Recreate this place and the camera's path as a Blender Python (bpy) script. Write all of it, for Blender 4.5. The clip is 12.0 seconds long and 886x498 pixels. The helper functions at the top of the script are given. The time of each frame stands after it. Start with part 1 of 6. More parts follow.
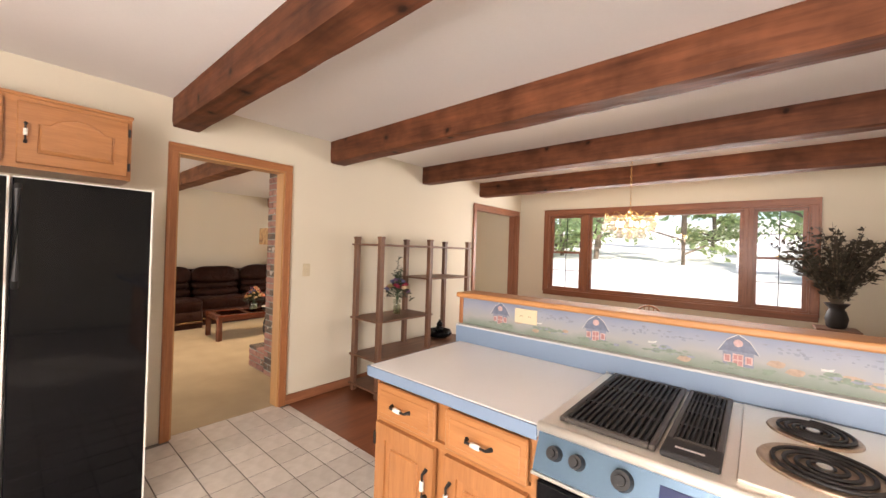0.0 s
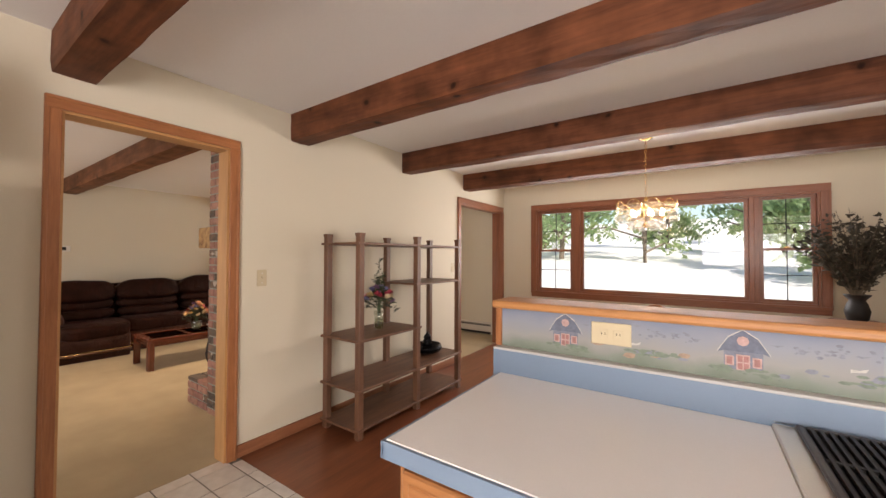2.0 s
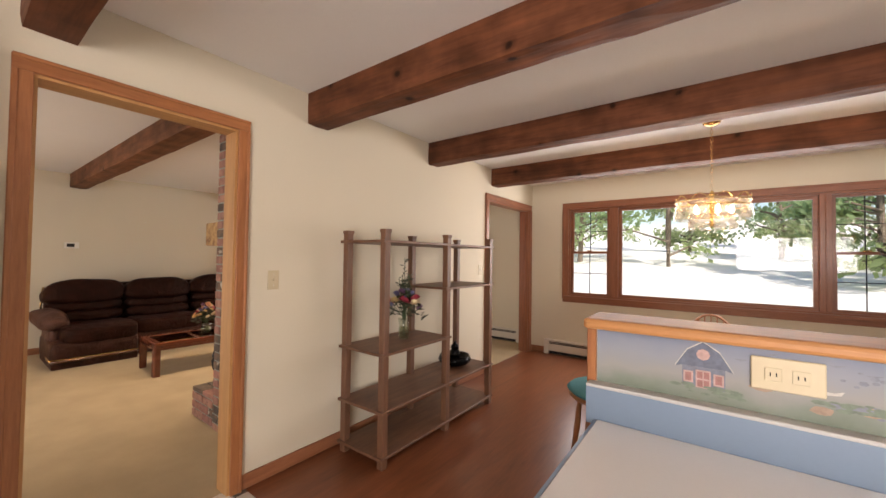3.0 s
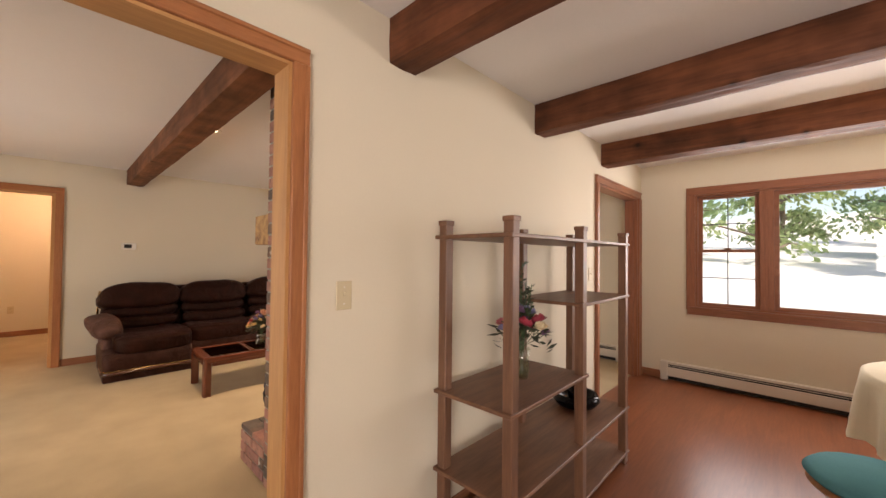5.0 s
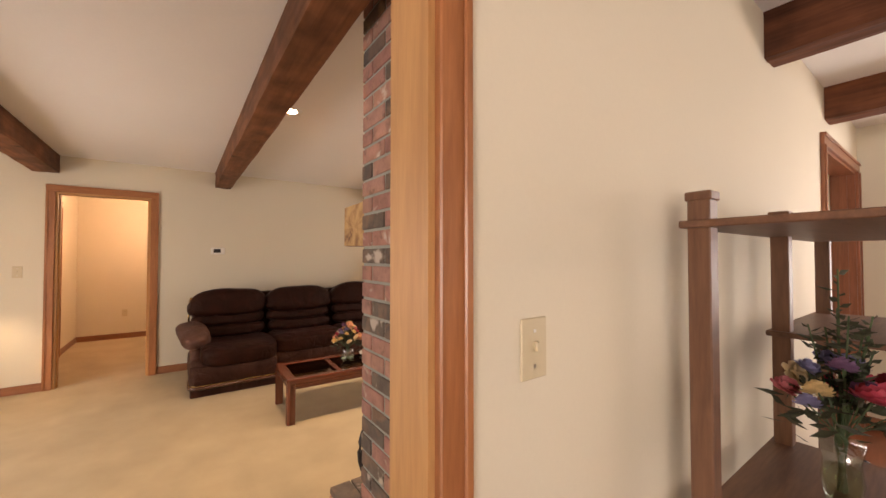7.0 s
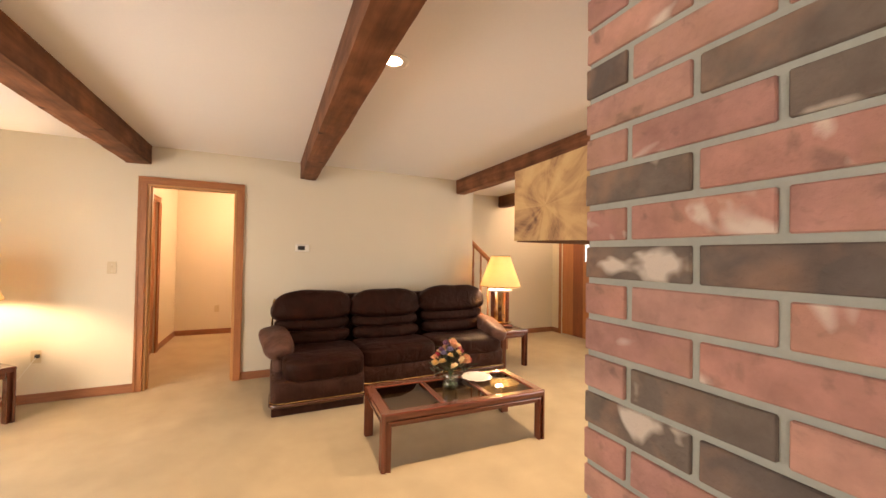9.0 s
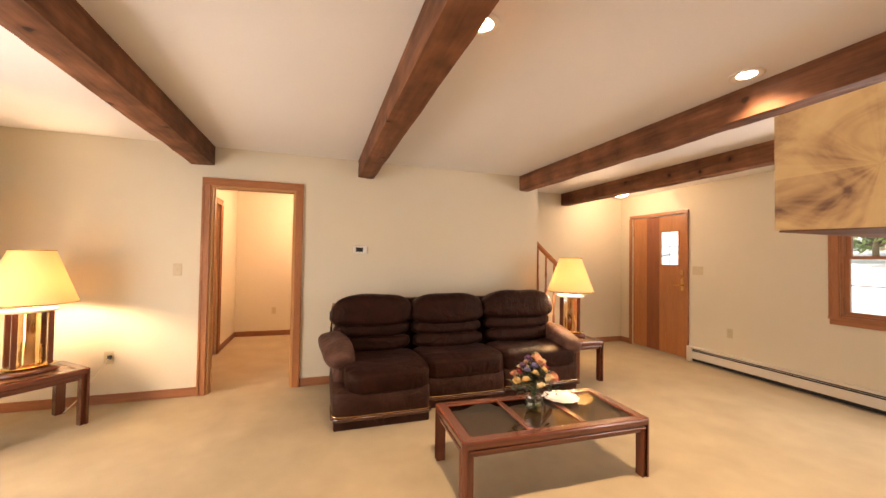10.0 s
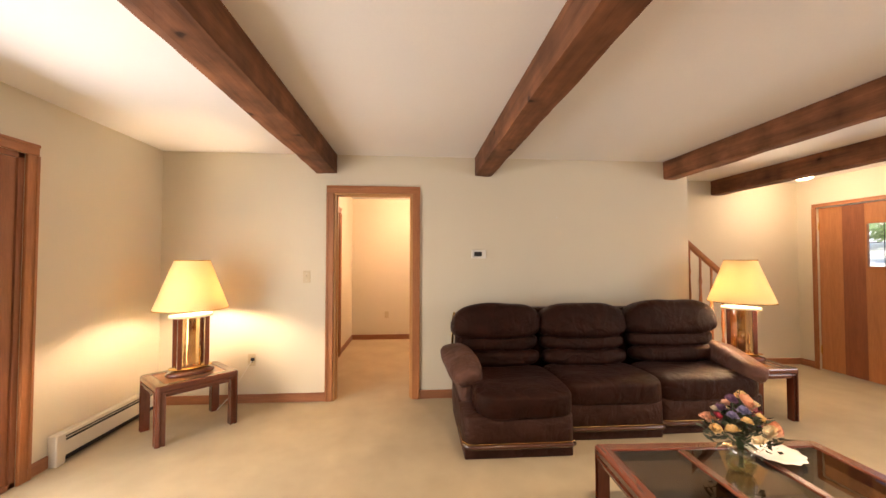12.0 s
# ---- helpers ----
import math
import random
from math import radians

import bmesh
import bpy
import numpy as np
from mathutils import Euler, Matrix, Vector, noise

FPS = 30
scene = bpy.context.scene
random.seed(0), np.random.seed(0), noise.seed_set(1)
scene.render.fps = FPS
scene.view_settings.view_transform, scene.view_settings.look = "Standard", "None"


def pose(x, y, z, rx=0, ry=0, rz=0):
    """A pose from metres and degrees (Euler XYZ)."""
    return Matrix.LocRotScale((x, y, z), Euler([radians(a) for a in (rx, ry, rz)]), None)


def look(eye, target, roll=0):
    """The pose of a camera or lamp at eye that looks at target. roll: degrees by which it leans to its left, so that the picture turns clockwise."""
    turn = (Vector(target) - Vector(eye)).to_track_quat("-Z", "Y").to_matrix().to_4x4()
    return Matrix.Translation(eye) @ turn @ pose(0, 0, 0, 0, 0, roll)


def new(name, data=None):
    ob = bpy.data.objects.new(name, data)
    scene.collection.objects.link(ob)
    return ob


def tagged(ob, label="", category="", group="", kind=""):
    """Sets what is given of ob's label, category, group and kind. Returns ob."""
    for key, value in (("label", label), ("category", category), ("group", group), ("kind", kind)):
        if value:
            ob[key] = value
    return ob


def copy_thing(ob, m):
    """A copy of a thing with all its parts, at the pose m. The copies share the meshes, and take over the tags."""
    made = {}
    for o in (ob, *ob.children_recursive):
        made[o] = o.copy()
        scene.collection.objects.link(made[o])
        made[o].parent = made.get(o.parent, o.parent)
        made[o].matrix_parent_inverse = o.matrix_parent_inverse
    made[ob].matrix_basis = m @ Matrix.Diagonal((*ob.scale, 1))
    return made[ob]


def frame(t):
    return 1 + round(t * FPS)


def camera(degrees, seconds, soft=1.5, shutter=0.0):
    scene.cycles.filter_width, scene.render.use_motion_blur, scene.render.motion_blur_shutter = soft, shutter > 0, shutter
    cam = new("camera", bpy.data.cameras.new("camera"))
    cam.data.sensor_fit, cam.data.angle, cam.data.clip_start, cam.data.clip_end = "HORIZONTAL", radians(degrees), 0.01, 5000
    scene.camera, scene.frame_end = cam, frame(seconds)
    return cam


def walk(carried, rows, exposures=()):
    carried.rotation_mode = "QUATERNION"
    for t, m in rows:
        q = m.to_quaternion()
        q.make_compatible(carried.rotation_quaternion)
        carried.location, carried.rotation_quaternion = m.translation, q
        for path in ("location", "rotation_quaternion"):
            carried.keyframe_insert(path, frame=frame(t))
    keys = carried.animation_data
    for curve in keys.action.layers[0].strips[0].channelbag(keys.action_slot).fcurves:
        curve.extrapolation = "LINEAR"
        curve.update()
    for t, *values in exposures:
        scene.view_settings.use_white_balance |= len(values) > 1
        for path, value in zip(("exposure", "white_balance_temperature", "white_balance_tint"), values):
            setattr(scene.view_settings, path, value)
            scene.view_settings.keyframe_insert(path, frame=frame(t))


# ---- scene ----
cam = camera(100.5, 12.0)
PATH = [
    (0, (-0.062, 0.155, 1.401), (-1.362, 1.675, 1.409), 1.8),
    (0.5, (-0.204, 0.201, 1.411), (-1.422, 1.788, 1.416), 2.1),
    (1, (-0.338, 0.295, 1.371), (-1.509, 1.916, 1.395), 0.9),
    (1.5, (-0.51, 0.404, 1.354), (-1.657, 2.042, 1.388), 0.2),
    (2, (-0.681, 0.498, 1.341), (-1.816, 2.144, 1.38), 0.2),
    (2.5, (-0.851, 0.617, 1.329), (-2.009, 2.248, 1.378), 0.3),
    (3, (-1.032, 0.712, 1.335), (-2.22, 2.321, 1.381), 0.8),
    (3.2, (-1.107, 0.743, 1.339), (-2.305, 2.343, 1.386), 1.0),
    (5, (-1.89, 1.112, 1.345), (-3.272, 2.558, 1.384), 0.6),
    (5.5, (-2.095, 1.188, 1.347), (-3.541, 2.57, 1.39), 0.8),
    (6, (-2.298, 1.255, 1.343), (-3.814, 2.559, 1.4), 1.3),
    (6.5, (-2.513, 1.308, 1.35), (-4.094, 2.532, 1.408), 1.7),
    (7, (-2.727, 1.363, 1.356), (-4.354, 2.524, 1.399), -0.0),
    (7.2, (-2.793, 1.347, 1.373), (-4.437, 2.485, 1.384), -0.3),
    (9, (-3.621, 1.427, 1.367), (-5.433, 2.272, 1.404), 0.9),
    (9.5, (-3.812, 1.37, 1.37), (-5.669, 2.112, 1.409), 0.9),
    (10, (-4.02, 1.323, 1.358), (-5.915, 1.96, 1.405), 0.9),
    (10.5, (-4.185, 1.263, 1.377), (-6.113, 1.796, 1.416), 1.0),
    (11, (-4.326, 1.202, 1.381), (-6.277, 1.637, 1.419), 1.0),
    (11.5, (-4.416, 1.159, 1.372), (-6.392, 1.464, 1.42), 0.5),
    (12, (-4.45, 1.114, 1.383), (-6.443, 1.262, 1.436), 0.1),
]
EXPOSURE = [(0, 0.87, 6700, 18), (0.7, 0.7, 6650, 18), (1.5, 0.51, 6600, 17), (2.5, 0.53, 6700, 17.5), (5, 0.62, 6950, 20.5), (6, 0.70, 7050, 21.5), (7, 0.74, 7100, 22), (9, 1.19, 7200, 19.5), (10.5, 1.2, 7200, 20.5), (12, 1.14, 6650, 16)]
walk(cam, [(t, look(eye, target, roll)) for t, eye, target, roll in PATH], EXPOSURE)

# ---- light ----
world = bpy.data.worlds.new("sky")
scene.world = world
world.use_nodes = True
wn = world.node_tree
sky = wn.nodes.new("ShaderNodeTexSky")
sky.sky_type, sky.sun_disc = "NISHITA", False
SUN_EL, SUN_AZ = radians(29), radians(124)
sky.sun_elevation, sky.sun_rotation = SUN_EL, SUN_AZ
wn.links.new(sky.outputs[0], wn.nodes["Background"].inputs[0])
wn.nodes["Background"].inputs[1].default_value = 0.15
sun_data = bpy.data.lights.new("sun", "SUN")
sun_data.energy, sun_data.angle, sun_data.color = 5.0, radians(0.6), (1.0, 0.95, 0.86)
sun = new("sun", sun_data)
sun_dir = Vector((math.sin(SUN_AZ) * math.cos(SUN_EL), math.cos(SUN_AZ) * math.cos(SUN_EL), math.sin(SUN_EL)))
sun.matrix_world = look(sun_dir * 30, (0, 0, 0))


def area_lamp(name, eye, target, w, h, watts, col):
    d = bpy.data.lights.new(name, "AREA")
    d.shape, d.size, d.size_y, d.energy, d.color = "RECTANGLE", w, h, watts, col
    ob = new(name, d)
    ob.matrix_world = look(eye, target)
    return ob


def point_lamp(name, at, watts, col, r=0.04):
    d = bpy.data.lights.new(name, "POINT")
    d.energy, d.color, d.shadow_soft_size = watts, col, r
    ob = new(name, d)
    ob.location = at
    return ob


DAY, WARM = (1.0, 0.97, 0.93), (1.0, 0.72, 0.42)
area_lamp("window_light_dining", (-1.2, 5.78, 1.45), (-1.2, 0, 1.0), 2.9, 1.1, 45, DAY)
# added fill behind the walker, tilted up to brighten the kitchen ceiling
area_lamp("fill_light_kitchen", (0.6, -2.1, 1.2), (0.2, 3, 3.1), 2.3, 1.7, 118, DAY)
area_lamp("window_light_patio", (-5.8, -1.22, 1.1), (-5.9, 4, 0.2), 1.9, 1.8, 29, DAY)
area_lamp("window_light_living", (-5.6, 6.1, 1.4), (-5.6, 0, 1.0), 1.1, 1.2, 18, DAY)

# ---- materials ----


def mat_new(name, rough=0.5, metal=0.0):
    m = bpy.data.materials.new(name)
    m.use_nodes = True
    b = m.node_tree.nodes["Principled BSDF"]
    b.inputs["Roughness"].default_value = rough
    b.inputs["Metallic"].default_value = metal
    return m, m.node_tree, b


def ramp_node(nt, stops):
    r = nt.nodes.new("ShaderNodeValToRGB")
    while len(r.color_ramp.elements) < len(stops):
        r.color_ramp.elements.new(0.5)
    for e, (p, c) in zip(r.color_ramp.elements, stops):
        e.position, e.color = p, (*c, 1)
    return r


def coords(nt, scale, kind="Object"):
    tc, mp = nt.nodes.new("ShaderNodeTexCoord"), nt.nodes.new("ShaderNodeMapping")
    mp.inputs["Scale"].default_value = scale
    nt.links.new(tc.outputs[kind], mp.inputs[0])
    return mp.outputs[0]


def noise_node(nt, vec, scale, detail=4.0, rough=0.55, dist=0.0):
    n = nt.nodes.new("ShaderNodeTexNoise")
    n.inputs["Scale"].default_value, n.inputs["Detail"].default_value = scale, detail
    n.inputs["Roughness"].default_value, n.inputs["Distortion"].default_value = rough, dist
    nt.links.new(vec, n.inputs["Vector"])
    return n.outputs["Fac"]


def bump_to(nt, b, fac, strength, dist=0.01):
    bp = nt.nodes.new("ShaderNodeBump")
    bp.inputs["Strength"].default_value, bp.inputs["Distance"].default_value = strength, dist
    nt.links.new(fac, bp.inputs["Height"])
    nt.links.new(bp.outputs[0], b.inputs["Normal"])


def shade(c, k):
    return tuple(min(1.0, v * k) for v in c)


def surface(name, c, rough=0.6, var=0.12, big=1.5, fine=60.0, bump=0.1, metal=0.0, kind="Object", bdist=0.004):
    """Painted or plain surface with cloudy variation and fine grain."""
    m, nt, b = mat_new(name, rough, metal)
    v = coords(nt, (1, 1, 1), kind)
    n1, n2 = noise_node(nt, v, big, 3), noise_node(nt, v, fine, 3)
    mx = nt.nodes.new("ShaderNodeMix")
    mx.inputs[0].default_value = 0.35
    nt.links.new(n1, mx.inputs[2])
    nt.links.new(n2, mx.inputs[3])
    r = ramp_node(nt, [(0.25, shade(c, 1 - var)), (0.75, shade(c, 1 + var))])
    nt.links.new(mx.outputs[0], r.inputs[0])
    nt.links.new(r.outputs[0], b.inputs["Base Color"])
    if bump:
        bump_to(nt, b, n2, bump, bdist)
    return m


def wood(name, c, dark, axis=0, rough=0.45, freq=9.0, knots=False, bump=0.15, rand=0.25, coat=0.0, cloud=1.3):
    """Wood with the grain along one axis of the object's own space."""
    m, nt, b = mat_new(name, rough)
    sc = [1.0, 1.0, 1.0]
    sc[axis] = 0.09
    info = nt.nodes.new("ShaderNodeObjectInfo")
    tc, off, mp = nt.nodes.new("ShaderNodeTexCoord"), nt.nodes.new("ShaderNodeVectorMath"), nt.nodes.new("ShaderNodeMapping")
    off.operation = "ADD"
    rv = nt.nodes.new("ShaderNodeVectorMath")
    rv.operation = "SCALE"
    rv.inputs[0].default_value = (7.3, 5.1, 9.7)
    nt.links.new(info.outputs["Random"], rv.inputs["Scale"])
    nt.links.new(tc.outputs["Object"], off.inputs[0])
    nt.links.new(rv.outputs[0], off.inputs[1])
    nt.links.new(off.outputs[0], mp.inputs[0])
    mp.inputs["Scale"].default_value = sc
    n1 = noise_node(nt, mp.outputs[0], freq, 6, 0.6, 1.2)
    n2 = noise_node(nt, mp.outputs[0], freq * 9, 4, 0.6, 0.3)
    n3 = noise_node(nt, off.outputs[0], cloud, 3)
    mx = nt.nodes.new("ShaderNodeMix")
    mx.inputs[0].default_value = 0.4
    nt.links.new(n1, mx.inputs[2])
    nt.links.new(n2, mx.inputs[3])
    mid = tuple((a + d) / 2 for a, d in zip(c, dark))
    r = ramp_node(nt, [(0.28, dark), (0.45, mid), (0.62, c), (0.8, shade(c, 1.15))])
    nt.links.new(mx.outputs[0], r.inputs[0])
    hsv = nt.nodes.new("ShaderNodeHueSaturation")
    ma = nt.nodes.new("ShaderNodeMapRange")
    ma.inputs["To Min"].default_value, ma.inputs["To Max"].default_value = 1 - rand, 1 + rand
    nt.links.new(n3, ma.inputs[0])
    nt.links.new(ma.outputs[0], hsv.inputs["Value"])
    nt.links.new(r.outputs[0], hsv.inputs["Color"])
    out = hsv.outputs[0]
    if knots:
        # round knots on the long faces, a hand's width and more apart
        sx, yz, cb = nt.nodes.new("ShaderNodeSeparateXYZ"), nt.nodes.new("ShaderNodeMath"), nt.nodes.new("ShaderNodeCombineXYZ")
        nt.links.new(off.outputs[0], sx.inputs[0])
        nt.links.new(sx.outputs[1], yz.inputs[0])
        nt.links.new(sx.outputs[2], yz.inputs[1])
        nt.links.new(sx.outputs[0], cb.inputs[0])
        nt.links.new(yz.outputs[0], cb.inputs[1])
        wob = nt.nodes.new("ShaderNodeVectorMath")
        wob.operation = "MULTIPLY_ADD"
        wob.inputs[1].default_value = (0.035, 0.035, 0.0)
        wn3 = nt.nodes.new("ShaderNodeTexNoise")
        wn3.inputs["Scale"].default_value = 14.0
        nt.links.new(off.outputs[0], wn3.inputs["Vector"])
        nt.links.new(wn3.outputs["Color"], wob.inputs[0])
        nt.links.new(cb.outputs[0], wob.inputs[2])
        vo = nt.nodes.new("ShaderNodeTexVoronoi")
        vo.voronoi_dimensions = "2D"
        vo.inputs["Scale"].default_value = 1.9
        nt.links.new(wob.outputs[0], vo.inputs["Vector"])
        kr = ramp_node(nt, [(0.0, (0.95, 0.95, 0.95)), (0.025, (0.8, 0.8, 0.8)), (0.04, (0.35, 0.35, 0.35)), (0.09, (0, 0, 0))])
        nt.links.new(vo.outputs["Distance"], kr.inputs[0])
        km = nt.nodes.new("ShaderNodeMix")
        km.data_type = "RGBA"
        nt.links.new(kr.outputs[0], km.inputs[0])
        nt.links.new(out, km.inputs[6])
        km.inputs[7].default_value = (*shade(dark, 0.35), 1)
        out = km.outputs[2]
    nt.links.new(out, b.inputs["Base Color"])
    b.inputs["Coat Weight"].default_value = coat
    b.inputs["Coat Roughness"].default_value = 0.2
    bump_to(nt, b, mx.outputs[0], bump, 0.006)
    return m


def pane_glass(name, c=(1, 1, 1), gloss=0.08):
    """Thin sheet of glass: clear, with a little gloss."""
    m = bpy.data.materials.new(name)
    m.use_nodes = True
    nt = m.node_tree
    nt.nodes.remove(nt.nodes["Principled BSDF"])
    tr, gl, mx = nt.nodes.new("ShaderNodeBsdfTransparent"), nt.nodes.new("ShaderNodeBsdfGlossy"), nt.nodes.new("ShaderNodeMixShader")
    tr.inputs[0].default_value = (*c, 1)
    gl.inputs["Roughness"].default_value = 0.02
    mx.inputs[0].default_value = gloss
    nt.links.new(tr.outputs[0], mx.inputs[1])
    nt.links.new(gl.outputs[0], mx.inputs[2])
    nt.links.new(mx.outputs[0], nt.nodes["Material Output"].inputs[0])
    return m


def glow(name, c, strength, base=None):
    m, nt, b = mat_new(name, 0.6)
    b.inputs["Base Color"].default_value = (*(base or c), 1)
    b.inputs["Emission Color"].default_value = (*c, 1)
    b.inputs["Emission Strength"].default_value = strength
    return m


def fabric(name, c, fine=180.0, var=0.25, sheen=0.0, kind="Object", bump=0.25):
    m = surface(name, c, 0.95, var, 3.0, fine, bump, kind=kind, bdist=0.003)
    b = m.node_tree.nodes["Principled BSDF"]
    b.inputs["Sheen Weight"].default_value = sheen
    b.inputs["Sheen Roughness"].default_value = 0.4
    b.inputs["Specular IOR Level"].default_value = 0.15
    return m


M = {}
M["wall"] = surface("wall_paint_cream", (0.69, 0.625, 0.49), 0.75, 0.03, 0.8, 90, 0.08)
M["ceiling"] = surface("ceiling_paint_white", (0.83, 0.81, 0.79), 0.85, 0.03, 0.9, 70, 0.1)
M["carpet"] = fabric("carpet_beige", (0.425, 0.342, 0.218), 140, 0.15, 0.05, bump=0.7)
M["beam"] = wood("beam_hewn_timber", (0.19, 0.068, 0.031), (0.025, 0.01, 0.007), 0, 0.6, 3.0, True, 1.0, 0.95, 0.0, 4.5)
M["beam_l"] = wood("beam_hewn_timber_tan", (0.24, 0.102, 0.05), (0.038, 0.016, 0.01), 0, 0.65, 3.0, True, 1.0, 0.95, 0.0, 4.5)
for bk in ("beam", "beam_l"):
    M[bk].node_tree.nodes["Principled BSDF"].inputs["Specular IOR Level"].default_value = 0.15
M["trim"] = {a: wood("trim_oak_%s" % "xyz"[a], (0.43, 0.172, 0.066), (0.25, 0.09, 0.033), a, 0.38, 14, False, 0.08, 0.12, 0.2) for a in range(3)}
M["jamb"] = {a: wood("jamb_oak_%s" % "xyz"[a], (0.56, 0.31, 0.125), (0.40, 0.20, 0.075), a, 0.4, 12, False, 0.06, 0.12) for a in range(3)}
M["trim_d"] = {a: wood("trim_dark_%s" % "xyz"[a], (0.33, 0.125, 0.06), (0.17, 0.06, 0.028), a, 0.38, 14, False, 0.08, 0.12, 0.2) for a in range(3)}
M["base"] = {a: wood("baseboard_wood_%s" % "xyz"[a], (0.36, 0.15, 0.07), (0.2, 0.075, 0.035), a, 0.4, 14, False, 0.08, 0.12) for a in range(3)}
M["cab"] = {a: wood("cabinet_oak_%s" % "xyz"[a], (0.44, 0.19, 0.066), (0.295, 0.112, 0.036), a, 0.35, 16, False, 0.06, 0.12, 0.3) for a in range(3)}
M["woodfloor"] = wood("floor_wood_red", (0.225, 0.074, 0.031), (0.12, 0.038, 0.017), 1, 0.3, 8, False, 0.0, 0.2, 0.0)
M["shelf"] = {a: wood("shelf_walnut_%s" % "xyz"[a], (0.2, 0.095, 0.05), (0.085, 0.037, 0.02), a, 0.5, 12, False, 0.06, 0.15, 0.05) for a in range(3)}
M["table"] = {a: wood("table_cherry_%s" % "xyz"[a], (0.165, 0.045, 0.022), (0.08, 0.022, 0.011), a, 0.24, 12, False, 0.05, 0.15, 0.6) for a in range(3)}
M["white"] = surface("white_plastic", (0.78, 0.75, 0.68), 0.4, 0.03, 4, 80, 0.02)
M["ivory"] = surface("ivory_plastic", (0.58, 0.49, 0.32), 0.4, 0.03, 4, 80, 0.02)
M["heater"] = surface("heater_enamel", (0.66, 0.61, 0.52), 0.4, 0.04, 2, 60, 0.03)
M["dark"] = surface("dark_gap", (0.02, 0.018, 0.016), 0.7, 0.1)
M["black"] = surface("black_gloss", (0.004, 0.004, 0.005), 0.05, 0.1, 3, 60, 0.0)
M["black"].node_tree.nodes["Principled BSDF"].inputs["Specular IOR Level"].default_value = 0.18
M["iron"] = surface("cast_iron", (0.014, 0.012, 0.011), 0.55, 0.3, 8, 120, 0.2)
M["steel"] = surface("brushed_steel", (0.74, 0.71, 0.66), 0.38, 0.08, 3, 200, 0.02, 1.0)
M["plate_steel"] = surface("bright_steel_plate", (0.86, 0.8, 0.7), 0.3, 0.06, 3, 200, 0.02, 0.55)
M["brass"] = surface("brass", (0.78, 0.52, 0.2), 0.22, 0.08, 6, 80, 0.02, 1.0)
M["mirror_gold"] = surface("gold_mirror", (0.85, 0.6, 0.3), 0.08, 0.04, 6, 80, 0.0, 1.0)
M["blue"] = surface("laminate_blue", (0.185, 0.252, 0.345), 0.45, 0.04, 3, 120, 0.02)
M["counter"] = surface("laminate_white", (0.82, 0.80, 0.775), 0.27, 0.03, 3, 140, 0.02)
M["mortar"] = surface("mortar_grey", (0.31, 0.325, 0.285), 0.95, 0.15, 5, 70, 0.4)
M["pane"] = pane_glass("window_glass", (1, 1, 1), 0.035)
M["smoke"] = pane_glass("smoked_glass", (0.34, 0.28, 0.23), 0.14)
M["clear"] = pane_glass("vase_glass", (0.88, 0.92, 0.86), 0.22)

# ---- building helpers ----


def obj_of(name, bm, mat, parent=None, smooth=False):
    me = bpy.data.meshes.new(name)
    bmesh.ops.recalc_face_normals(bm, faces=bm.faces)
    bm.to_mesh(me)
    bm.free()
    for m in (mat if isinstance(mat, (list, tuple)) else [mat]):
        me.materials.append(m)
    if smooth:
        for p in me.polygons:
            p.use_smooth = True
    ob = new(name, me)
    if parent is not None:
        ob.parent = parent
    return ob


def part(name, bm, mat, parent, label="", smooth=False):
    ob = obj_of(name, bm, mat, parent, smooth)
    if label:
        tagged(ob, label)
    return ob


def structure(name, bm, mat, label, category, smooth=False):
    return tagged(obj_of(name, bm, mat, None, smooth), label, category, kind="structure")


def thing(name, label, category, at=(0, 0, 0), rz=0.0, group=""):
    e = new(name)
    e.empty_display_size = 0.1
    e.matrix_world = pose(*at, 0, 0, rz)
    return tagged(e, label, category, group)


def B(*boxes, bevel=0.0, seg=1):
    """A bmesh of boxes (x0, y0, z0, x1, y1, z1)."""
    bm = bmesh.new()
    for x0, y0, z0, x1, y1, z1 in boxes:
        vs = [bm.verts.new(p) for p in ((x0, y0, z0), (x1, y0, z0), (x1, y1, z0), (x0, y1, z0), (x0, y0, z1), (x1, y0, z1), (x1, y1, z1), (x0, y1, z1))]
        for f in ((0, 3, 2, 1), (4, 5, 6, 7), (0, 1, 5, 4), (1, 2, 6, 5), (2, 3, 7, 6), (3, 0, 4, 7)):
            bm.faces.new([vs[i] for i in f])
    if bevel:
        bmesh.ops.bevel(bm, geom=bm.edges[:], offset=bevel, segments=seg, affect="EDGES", profile=0.5)
    return bm


def rod(bm, p0, p1, r0, r1=None, n=12):
    r1 = r0 if r1 is None else r1
    p0, p1 = Vector(p0), Vector(p1)
    q = (p1 - p0).to_track_quat("Z", "Y")
    rings = []
    for p, r in ((p0, r0), (p1, r1)):
        rings.append([bm.verts.new(p + q @ Vector((r * math.cos(2 * math.pi * i / n), r * math.sin(2 * math.pi * i / n), 0))) for i in range(n)])
    for i in range(n):
        bm.faces.new((rings[0][i], rings[0][(i + 1) % n], rings[1][(i + 1) % n], rings[1][i]))
    bm.faces.new(rings[0][::-1])
    bm.faces.new(rings[1])
    return bm


